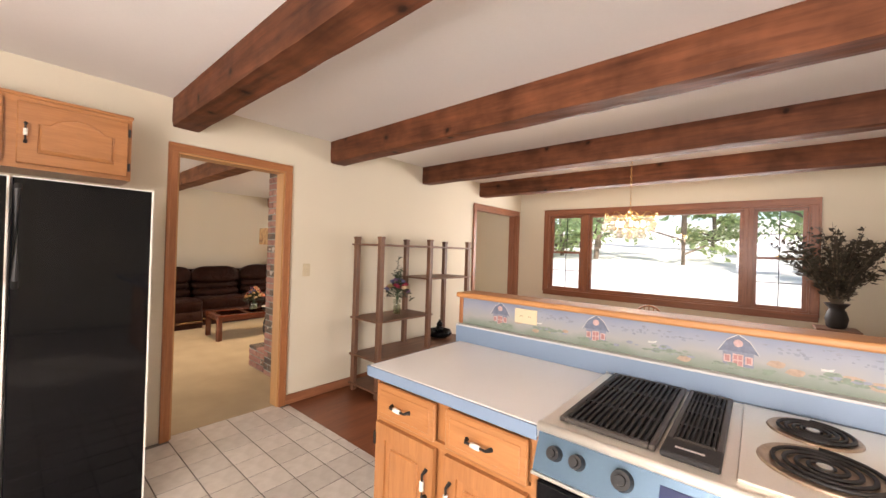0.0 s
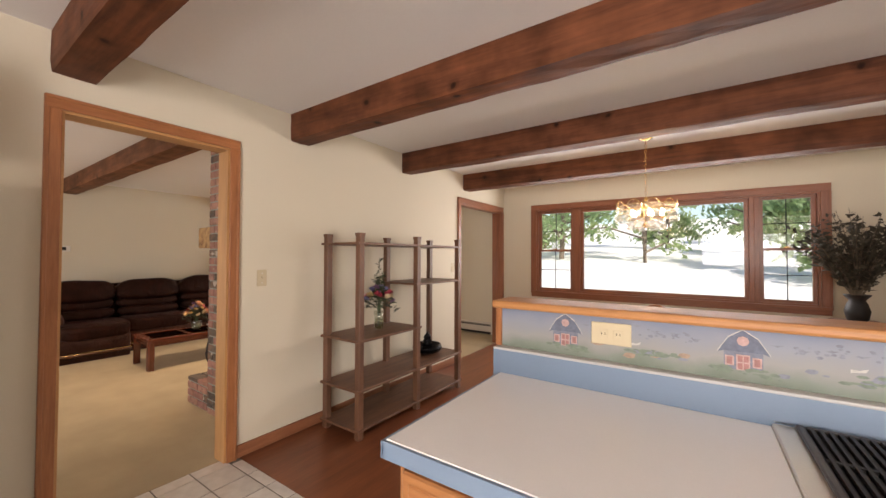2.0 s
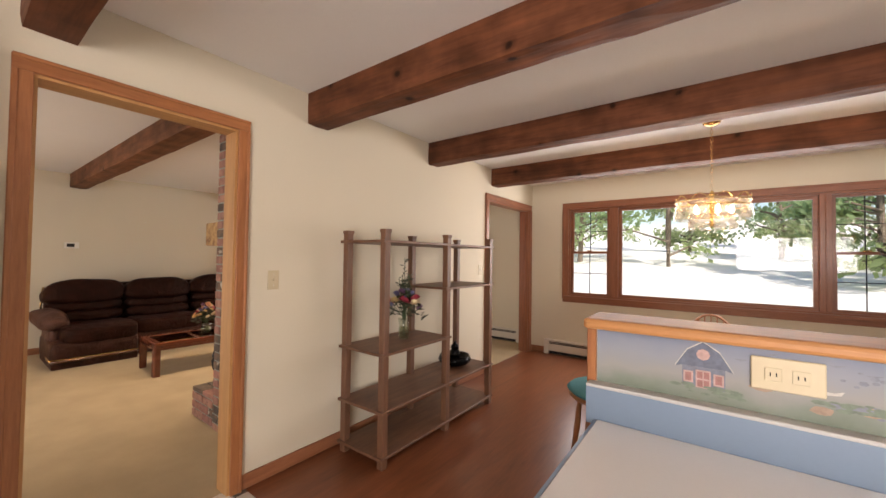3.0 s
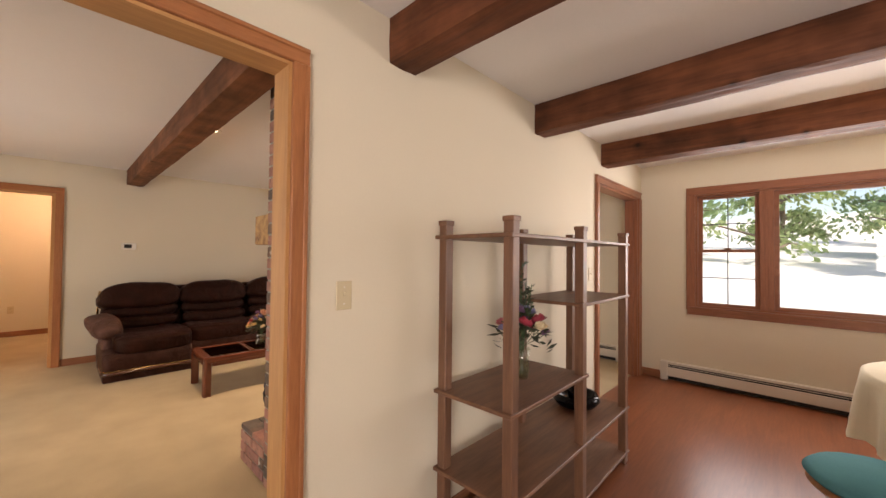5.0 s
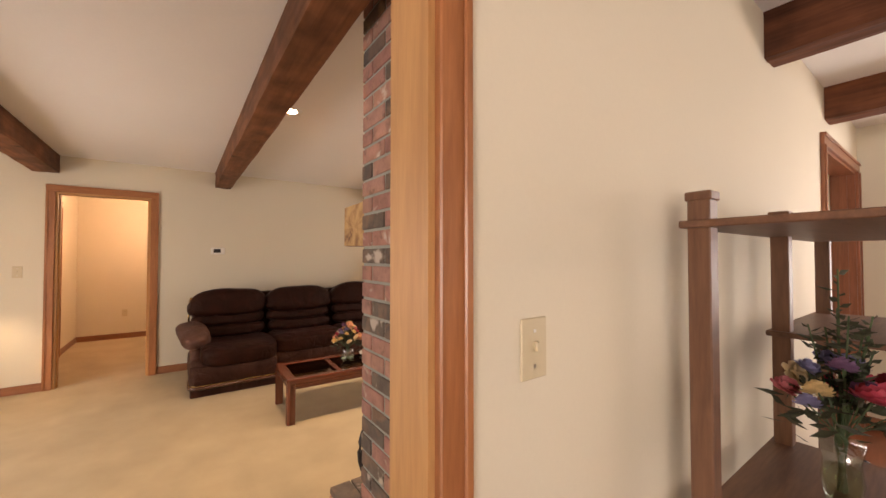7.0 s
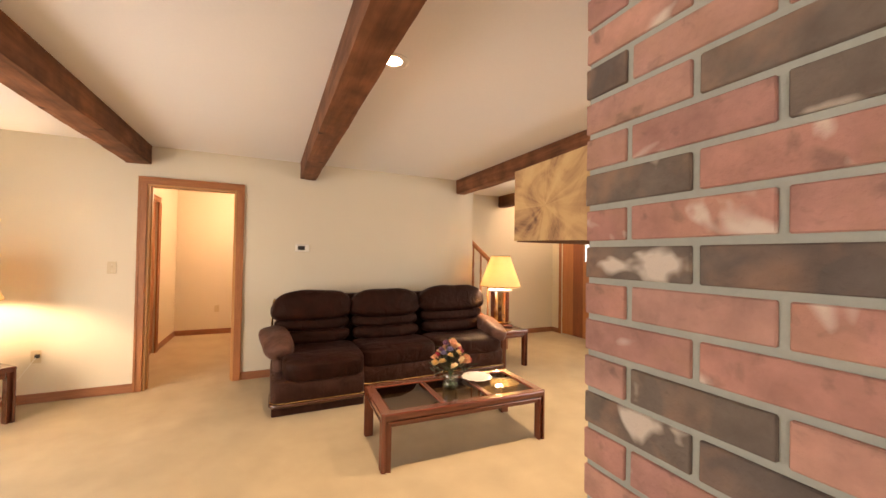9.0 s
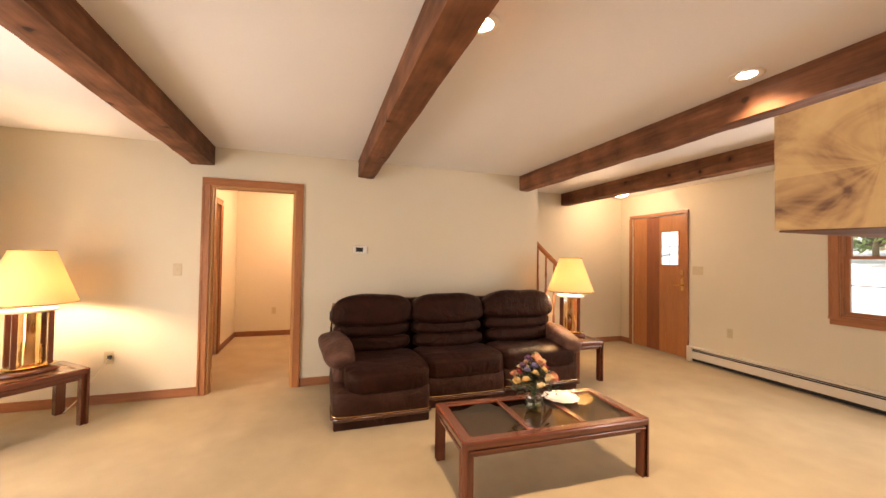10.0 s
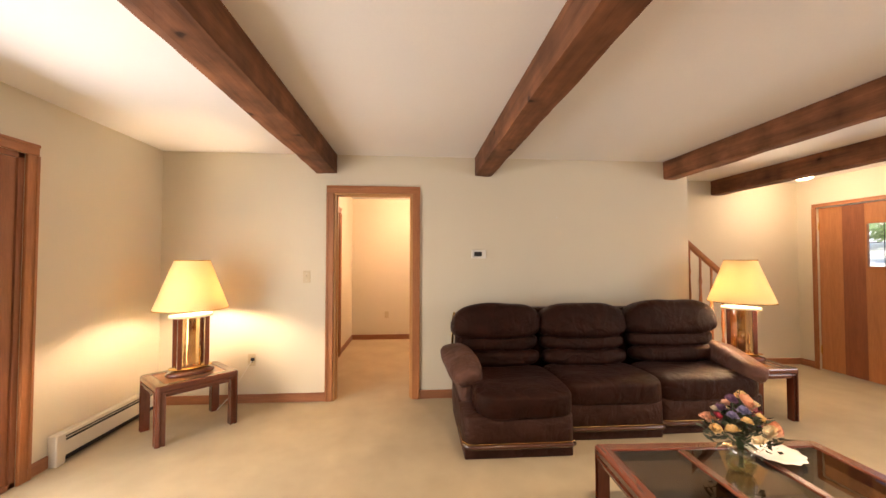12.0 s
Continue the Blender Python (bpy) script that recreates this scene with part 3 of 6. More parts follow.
def patio_door():
    w = tagged(new("door_patio"), "brown wooden sliding patio door with tall glass", "patio door", kind="structure")
    x0, x1, f = -6.90, -4.90, YS
    t = M["trim_d"]
    part("frame", B((x0, f - 0.12, 0.001, x0 + 0.035, f, 2.03), (x1 - 0.035, f - 0.12, 0.001, x1, f, 2.03), (x0, f - 0.12, 1.995, x1, f, 2.03), (x0, f - 0.12, 0.001, x1, f, 0.03)), t[2], w)
    for a, b, o in ((x0 + 0.035, -5.86, -0.05), (-5.94, x1 - 0.035, -0.1)):
        part("sash", B((a, f + o, 0.03, a + 0.09, f + o + 0.04, 1.995), (b - 0.09, f + o, 0.03, b, f + o + 0.04, 1.995), (a + 0.09, f + o, 1.9, b - 0.09, f + o + 0.04, 1.995), (a + 0.09, f + o, 0.03, b - 0.09, f + o + 0.04, 0.17), bevel=0.003), t[2], w)
        pn = part("pane", B((a + 0.09, f + o + 0.018, 0.17, b - 0.09, f + o + 0.023, 1.9)), M["pane"], w)
        pn.visible_shadow = False
    casing("trim_patio_door", "y", YS, 1, x0, x1, 2.03, M["trim"])


patio_door()


def kitchen_openings():
    # unseen door, added as the opening for the kitchen fill lamp
    w = tagged(new("door_kitchen"), "unseen glazed door added behind the walker", "glass door", kind="structure")
    part("frame", B((-0.6, -2.32, 0.001, -0.54, -2.2, 2.05), (1.74, -2.32, 0.001, 1.8, -2.2, 2.05), (-0.54, -2.32, 0.001, 1.74, -2.2, 0.06), (-0.54, -2.32, 1.99, 1.74, -2.2, 2.05), (0.57, -2.3, 0.06, 0.63, -2.22, 1.99)), M["trim"][2], w)
    for a, b in ((-0.54, 0.57), (0.63, 1.74)):
        pn = part("pane", B((a, -2.27, 0.06, b, -2.265, 1.99)), M["pane"], w)
        pn.visible_shadow = False
    e = tagged(new("window_east"), "plain two-light kitchen window", "window", kind="structure")
    part("window_frame", B((3.2, -1.75, 1.1, 3.32, -1.7, 2.05), (3.2, -0.5, 1.1, 3.32, -0.45, 2.05), (3.2, -1.7, 1.1, 3.32, -0.5, 1.15), (3.2, -1.7, 2.0, 3.32, -0.5, 2.05), (3.22, -1.13, 1.15, 3.3, -1.07, 2.0)), M["trim"][1], e)
    for a, b in ((-1.7, -1.13), (-1.07, -0.5)):
        pn = part("pane", B((3.26, a, 1.15, 3.265, b, 2.0)), M["pane"], e)
        pn.visible_shadow = False


kitchen_openings()


def front_door():
    d = tagged(new("door_front"), "flush oak front door with a small window", "door", kind="structure")
    y0, y1 = YN_L + 0.02, YN_L + 0.06
    band = wood("door_veneer_dark", (0.27, 0.085, 0.035), (0.17, 0.05, 0.02), 2, 0.35, 10, False, 0.05, 0.15, 0.3)
    body = wood("door_veneer_oak", (0.46, 0.19, 0.07), (0.31, 0.115, 0.04), 2, 0.35, 10, False, 0.05, 0.15, 0.3)
    gx0, gx1, gz0, gz1 = -8.265, -7.945, 1.29, 1.805
    part("slab", B((-8.755, y0, 0.012, -8.50, y1, 2.03), (-8.275, y0, 0.012, gx0, y1, 2.03), (gx1, y0, 0.012, -7.835, y1, 2.03), (gx0, y0, 0.012, gx1, y1, gz0), (gx0, y0, gz1, gx1, y1, 2.03)), body, d)
    part("veneer_band", B((-8.50, y0 + 0.001, 0.012, -8.275, y1, 2.03)), band, d, "darker red-brown veneer band")
    part("glazing_bead", B((gx0, y0 - 0.008, gz0, gx0 + 0.015, y0 + 0.02, gz1), (gx1 - 0.015, y0 - 0.008, gz0, gx1, y0 + 0.02, gz1), (gx0 + 0.015, y0 - 0.008, gz0, gx1 - 0.015, y0 + 0.02, gz0 + 0.015), (gx0 + 0.015, y0 - 0.008, gz1 - 0.015, gx1 - 0.015, y0 + 0.02, gz1)), M["trim"][2], d)
    pn = part("pane", B((gx0 + 0.015, y0 + 0.008, gz0 + 0.015, gx1 - 0.015, y0 + 0.012, gz1 - 0.015)), M["pane"], d)
    pn.visible_shadow = False
    part("lead_strip", B(*[(gx0 + 0.015, y0 + 0.004, gz0 + 0.14 * k, gx1 - 0.015, y0 + 0.007, gz0 + 0.14 * k + 0.006) for k in (1, 2)], (-8.108, y0 + 0.004, gz0 + 0.015, -8.102, y0 + 0.007, gz1 - 0.015)), M["dark"], d)
    hb = bmesh.new()
    rod(hb, (-7.90, y0, 1.02), (-7.90, y0 - 0.05, 1.02), 0.011)
    rod(hb, (-7.90, y0 - 0.045, 1.02), (-8.0, y0 - 0.045, 1.015), 0.009)
    h = part("door_handle", hb, M["brass"], d, "brass lever handle")
    part("back_plate", B((-7.925, y0 - 0.006, 0.94, -7.875, y0, 1.12), bevel=0.003), M["brass"], h)
    cl = bmesh.new()
    rod(cl, (-7.90, y0, 1.2), (-7.90, y0 - 0.02, 1.2), 0.028, n=18)
    part("deadbolt", cl, M["brass"], d)
    part("hinge", B((-8.76, y0 - 0.004, 1.75, -8.745, y0, 1.85)), M["brass"], d)
    part("hinge", B((-8.76, y0 - 0.004, 0.2, -8.745, y0, 0.3)), M["brass"], d)


front_door()
hd = tagged(new("door_hall"), "closed flush wooden hall door", "door", kind="structure")
part("slab", B((-9.748, -0.03, 0.01, -8.952, 0.01, 2.028), bevel=0.002), M["trim"][2], hd)

# ---- staircase ----
st = thing("staircase", "carpeted stairs with an oak rail and turned balusters", "staircase")
for k in range(7):
    part("step", B((-8.99, 4.45 - 0.25 * (k + 1), 0.001, -8.27, 4.45 - 0.25 * k, 0.19 * (k + 1)), bevel=0.012), M["carpet"], st)
rail_a, rail_b = Vector((-8.20, 4.56, 1.10)), Vector((-8.20, 3.70, 1.83))
part("newel_post", B((-8.25, 4.54, 0.001, -8.16, 4.63, 1.10), (-8.265, 4.525, 1.10, -8.145, 4.645, 1.13), bevel=0.006), M["trim"][2], st)
hr = bmesh.new()
tube(hr, [rail_a, rail_b], 0.032, 10)
part("handrail", hr, M["trim"][1], st)
sb = bmesh.new()
vs = [sb.verts.new(p) for p in ((-8.26, 4.54, 0.001), (-8.26, 4.0, 0.001), (-8.26, 4.0, 0.66), (-8.26, 4.54, 0.22), (-8.16, 4.54, 0.001), (-8.16, 4.0, 0.001), (-8.16, 4.0, 0.66), (-8.16, 4.54, 0.22))]
for f in ((0, 1, 2, 3), (7, 6, 5, 4), (0, 4, 5, 1), (1, 5, 6, 2), (2, 6, 7, 3), (3, 7, 4, 0)):
    sb.faces.new([vs[i] for i in f])
part("stringer_wall", sb, M["wall"], st, "cream painted stair side panel")
tp = bmesh.new()
tube(tp, [(-8.21, 4.55, 0.235), (-8.21, 4.0, 0.685)], 0.03, 8)
part("bottom_rail", tp, M["trim"][1], st)
for k in range(4):
    y = 4.42 - 0.125 * k
    z0, z1 = 0.23 + (4.55 - y) * 0.82, 1.10 + (4.56 - y) * 0.85
    bb = bmesh.new()
    hgt = z1 - z0
    lathe(bb, [(0.016, 0), (0.016, hgt * 0.2), (0.01, hgt * 0.24), (0.019, hgt * 0.4), (0.012, hgt * 0.62), (0.018, hgt * 0.68), (0.012, hgt * 0.75), (0.014, hgt)], (-8.205, y, z0), 10)
    part("baluster", bb, M["trim"][2], st, smooth=True)

# ---- kitchen ----


def pull(parent, x, y, z, vertical, axis="y", out=-1):
    """Black bail pull with a white ceramic middle."""
    p = []
    L = 0.048
    for s in (-1, -0.8, -0.35, 0.35, 0.8, 1):
        d = 0.0 if abs(s) == 1 else 0.022
        q = [0, 0, s * L] if vertical else ([s * L, 0, 0] if axis == "y" else [0, s * L, 0])
        if axis == "y":
            p.append((x + q[0], y + out * d, z + q[2]))
        else:
            p.append((x + out * d, y + q[1], z + q[2]))
    bm = tube(bmesh.new(), p, [0.008, 0.005, 0.004, 0.004, 0.005, 0.008], 8)
    h = part("handle", bm, M["iron"], parent, "black pull with white ceramic grip")
    part("grip", tube(bmesh.new(), p[2:4], 0.0085, 10), M["white"], h, smooth=True)
    return h


def base_unit(x0, x1, label, doors):
    u = thing("base_cabinet", label, "cabinet", (0, 0.02, 0), group="kitchen base cabinets")
    part("body", B((x0, 1.16, 0.1, x1, 1.765, 0.874), (x0 + 0.01, 1.22, 0.001, x1, 1.76, 0.1)), M["cab"][2], u)
    part("face_frame", B((x0, 1.142, 0.1, x0 + 0.012, 1.16, 0.874), (x1 - 0.02, 1.142, 0.1, x1, 1.16, 0.874), (x0 + 0.012, 1.142, 0.855, x1 - 0.02, 1.16, 0.874), (x0 + 0.012, 1.142, 0.1, x1 - 0.02, 1.16, 0.13), (x0 + 0.012, 1.143, 0.69, x1 - 0.02, 1.16, 0.715)), M["cab"][0], u)
    for a, b, hinge in doors:
        dr = part("drawer", B((a, 1.124, 0.715, b, 1.143, 0.852), bevel=0.005), M["cab"][0], u)
        part("raised_field", B((a + 0.022, 1.12, 0.737, b - 0.022, 1.126, 0.83), bevel=0.003), M["cab"][0], dr)
        pull(dr, (a + b) / 2 - 0.01, 1.12, 0.785, False)
        do = part("door", B((a, 1.124, 0.125, a + 0.055, 1.143, 0.692), (b - 0.055, 1.124, 0.125, b, 1.143, 0.692), (a + 0.055, 1.124, 0.125, b - 0.055, 1.143, 0.185), (a + 0.055, 1.124, 0.632, b - 0.055, 1.143, 0.692), (a + 0.055, 1.133, 0.185, b - 0.055, 1.14, 0.632)), M["cab"][2], u)
        part("raised_field", B((a + 0.08, 1.127, 0.215, b - 0.08, 1.135, 0.605), bevel=0.006), M["cab"][2], do)
        hx = b - 0.03 if hinge == "l" else a + 0.03
        pull(do, hx, 1.124, 0.56, True)
        ex = a - 0.004 if hinge == "l" else b + 0.004
        part("hinge", B((ex - 0.006, 1.12, 0.6, ex + 0.006, 1.142, 0.65)), M["iron"], do)
        part("hinge", B((ex - 0.006, 1.12, 0.17, ex + 0.006, 1.142, 0.22)), M["iron"], do)
    return u


base_unit(-1.257, -0.534, "honey oak base cabinet with drawers and doors", [(-1.24, -0.925, "l"), (-0.875, -0.56, "r")])
base_unit(0.25, 1.2, "honey oak base cabinet beside the range", [(0.275, 0.7, "l"), (0.74, 1.18, "r")])


def countertop(x0, x1):
    c = thing("countertop", "white laminate countertop with a blue edge", "countertop", group="countertops")
    part("slab", B((x0 + 0.003, 1.138, 0.876, x1, 1.747, 0.914), bevel=0.003), M["counter"], c)
    part("edge_strip", B((x0, 1.13, 0.872, x1, 1.138, 0.912), (x0 - 0.004, 1.13, 0.872, x0 + 0.003, 1.747, 0.912)), M["blue"], c, "blue laminate edge strip")
    return c


countertop(-1.287, -0.528)
countertop(0.244, 2.2)

hw = tagged(new("wall_half"), "half wall between kitchen and dining room", "half wall", kind="structure")
part("wall_core", B((-1.294, 1.786, 0.001, 3.198, 1.9, 1.148)), M["wall"], hw)
part("end_trim", B((-1.318, 1.777, 0.001, -1.294, 1.908, 1.148), bevel=0.003), M["trim"][2], hw)
part("cap", B((-1.322, 1.75, 1.148, 3.198, 1.915, 1.176), bevel=0.009, seg=2), wood("cap_oak", (0.50, 0.23, 0.08), (0.32, 0.13, 0.04), 0, 0.5, 16, False, 0.06, 0.12), hw, "honey oak cap board with rounded edges")
part("backsplash", B((-1.312, 1.748, 0.9, 3.198, 1.7855, 0.996)), M["blue"], hw, "blue laminate backsplash")
part("backsplash_trim", B((-1.312, 1.7455, 0.996, 3.198, 1.7852, 1.005), bevel=0.002), surface("trim_strip_grey", (0.5, 0.49, 0.47), 0.5, 0.05, 4, 80, 0.02), hw, "thin white trim strip")

# wallpaper border: a printed paper strip, sky above and meadow below
def border_material():
    m, nt, b = mat_new("border_paper", 0.6)
    tc, sp = nt.nodes.new("ShaderNodeTexCoord"), nt.nodes.new("ShaderNodeSeparateXYZ")
    nt.links.new(tc.outputs["Object"], sp.inputs[0])
    n = noise_node(nt, tc.outputs["Object"], 9, 4)
    ad = nt.nodes.new("ShaderNodeMath")
    ad.operation = "MULTIPLY_ADD"
    nt.links.new(n, ad.inputs[0])
    ad.inputs[1].default_value = 0.075
    nt.links.new(sp.outputs[2], ad.inputs[2])
    mr = nt.nodes.new("ShaderNodeMapRange")
    mr.inputs[1].default_value, mr.inputs[2].default_value = 1.040, 1.186
    nt.links.new(ad.outputs[0], mr.inputs[0])
    r = ramp_node(nt, [(0.0, (0.15, 0.18, 0.135)), (0.2, (0.205, 0.23, 0.195)), (0.4, (0.29, 0.28, 0.265)), (0.7, (0.25, 0.265, 0.305)), (1.0, (0.195, 0.22, 0.29))])
    nt.links.new(mr.outputs[0], r.inputs[0])
    nt.links.new(r.outputs[0], b.inputs["Base Color"])
    return m


wb = thing("wallpaper_border", "muted blue wallpaper border printed with small barns", "wallpaper border")
part("paper", B((-1.292, 1.782, 1.005, 3.19, 1.7855, 1.147)), border_material(), wb)
flat = {k: surface("print_" + k, c, 0.6, 0.3, 60, 140, 0.0) for k, c in {"navy": (0.12, 0.135, 0.185), "slate": (0.17, 0.185, 0.23), "red": (0.33, 0.155, 0.14), "pink": (0.46, 0.3, 0.27), "orange": (0.34, 0.235, 0.17), "grey": (0.2, 0.21, 0.25), "green": (0.16, 0.2, 0.15), "cream": (0.5, 0.47, 0.43)}.items()}


def poly(bm, pts, y):
    bm.faces.new([bm.verts.new((x, y, z)) for x, z in pts])
    return bm


def printed_motif(x, k):
    yb = 1.7816
    z = 1.036
    r2 = random.Random(k)

    def barn(name, bm, mat):
        bmesh.ops.scale(bm, vec=(1.22, 1, 1.22), space=Matrix.Translation((-x, 0, -z)), verts=bm.verts)
        part(name, bm, mat, wb)
    barn("barn_body", poly(bmesh.new(), [(x - 0.034, z), (x + 0.034, z), (x + 0.034, z + 0.045), (x - 0.034, z + 0.045)], yb), flat["slate"])
    barn("barn_roof", poly(bmesh.new(), [(x - 0.046, z + 0.036), (x - 0.034, z + 0.04), (x + 0.034, z + 0.04), (x + 0.046, z + 0.036), (x + 0.026, z + 0.07), (x, z + 0.088), (x - 0.026, z + 0.07)], yb - 0.0006), flat["navy"])
    bm = bmesh.new()
    for p, q in (((-0.046, 0.036), (-0.026, 0.07)), ((-0.026, 0.07), (0, 0.088)), ((0, 0.088), (0.026, 0.07)), ((0.026, 0.07), (0.046, 0.036))):
        poly(bm, [(x + p[0], z + p[1]), (x + q[0], z + q[1]), (x + q[0], z + q[1] + 0.0028), (x + p[0], z + p[1] + 0.0028)], yb - 0.001)
    barn("roof_edge", bm, flat["cream"])
    for a, b, c, d in ((-0.012, 0.012, 0, 0.034), (-0.032, -0.016, 0.008, 0.03), (0.016, 0.032, 0.008, 0.03)):
        barn("barn_window", poly(bmesh.new(), [(x + a, z + c), (x + b, z + c), (x + b, z + d), (x + a, z + d)], yb - 0.001), flat["pink"])
    bm = poly(bmesh.new(), [(x + 0.011 * math.cos(t * 0.785), z + 0.064 + 0.011 * math.sin(t * 0.785)) for t in range(8)], yb - 0.001)
    barn("barn_window", bm, flat["pink"])
    for a, b, c, d in ((-0.0095, -0.001, 0.002, 0.015), (0.001, 0.0095, 0.002, 0.015), (-0.0095, -0.001, 0.018, 0.031), (0.001, 0.0095, 0.018, 0.031), (-0.029, -0.019, 0.011, 0.027), (0.019, 0.029, 0.011, 0.027)):
        barn("barn_door", poly(bmesh.new(), [(x + a, z + c), (x + b, z + c), (x + b, z + d), (x + a, z + d)], yb - 0.0014), flat["red"])
    hedge, flock = bmesh.new(), bmesh.new()
    for j in range(26):
        hx, hz = x + r2.uniform(-0.07, 0.09), z + r2.uniform(-0.014, 0.006)
        s = r2.uniform(0.003, 0.008)
        poly(hedge, [(hx + s * 1.8 * math.cos(q * 1.05), hz + s * 0.6 * math.sin(q * 1.05)) for q in range(6)], yb - 0.0017 - 0.00002 * j)
    for j in range(34):
        hx, hz = x + r2.uniform(0.1, 0.37), z + 0.07 + r2.gauss(0, 0.008)
        s = r2.uniform(0.0015, 0.005)
        poly(flock, [(hx + s * 1.6 * math.cos(q * 1.05), hz + s * math.sin(q * 1.05)) for q in range(6)], yb - 0.0003 - 0.00002 * j)
    for j in range(40):
        hx, hz = x + 0.26 + r2.gauss(0, 0.035), z + 0.012 + r2.gauss(0, 0.006)
        s = r2.uniform(0.003, 0.007)
        poly(flock if j % 4 == 0 else hedge, [(hx + s * 2 * math.cos(q * 1.05), hz + s * 0.7 * math.sin(q * 1.05)) for q in range(6)], yb - 0.0003 - 0.00002 * j)
    tagged(part("hedge_print", hedge, flat["green"], wb), "small printed green hedge tufts", kind="stuff")
    tagged(part("flock_print", flock, flat["grey"], wb), "small printed grey specks", kind="stuff")
    for j in range(5):
        bx, bz = x + 0.09 + 0.06 * j + r2.uniform(-0.02, 0.02), z + r2.uniform(-0.012, 0.03)
        s = r2.uniform(0.01, 0.026)
        part("bush_print", poly(bmesh.new(), [(bx + s * (1.3 if q % 2 else 1) * math.cos(q * 0.7), bz + 0.55 * s * math.sin(q * 0.7)) for q in range(9)], yb - 0.0001 * (j + 1)), flat[r2.choice(["orange", "green", "grey", "orange"])], wb)
    for j in range(7):
        bx, bz = x + 0.07 + 0.05 * j, z + 0.075 + r2.uniform(-0.012, 0.02)
        part("bird_print", poly(bmesh.new(), [(bx - 0.014, bz + 0.004), (bx, bz), (bx + 0.014, bz + 0.006), (bx, bz + 0.005)], yb), flat["grey"], wb)
    bm = poly(bmesh.new(), [(x + 0.2, z + 0.03), (x + 0.225, z + 0.033), (x + 0.23, z + 0.042), (x + 0.215, z + 0.037), (x + 0.2, z + 0.038)], yb - 0.0006)
    part("goose_print", bm, flat["cream"], wb)


for k in range(7):
    printed_motif(-1.055 + 0.474 * k, k)


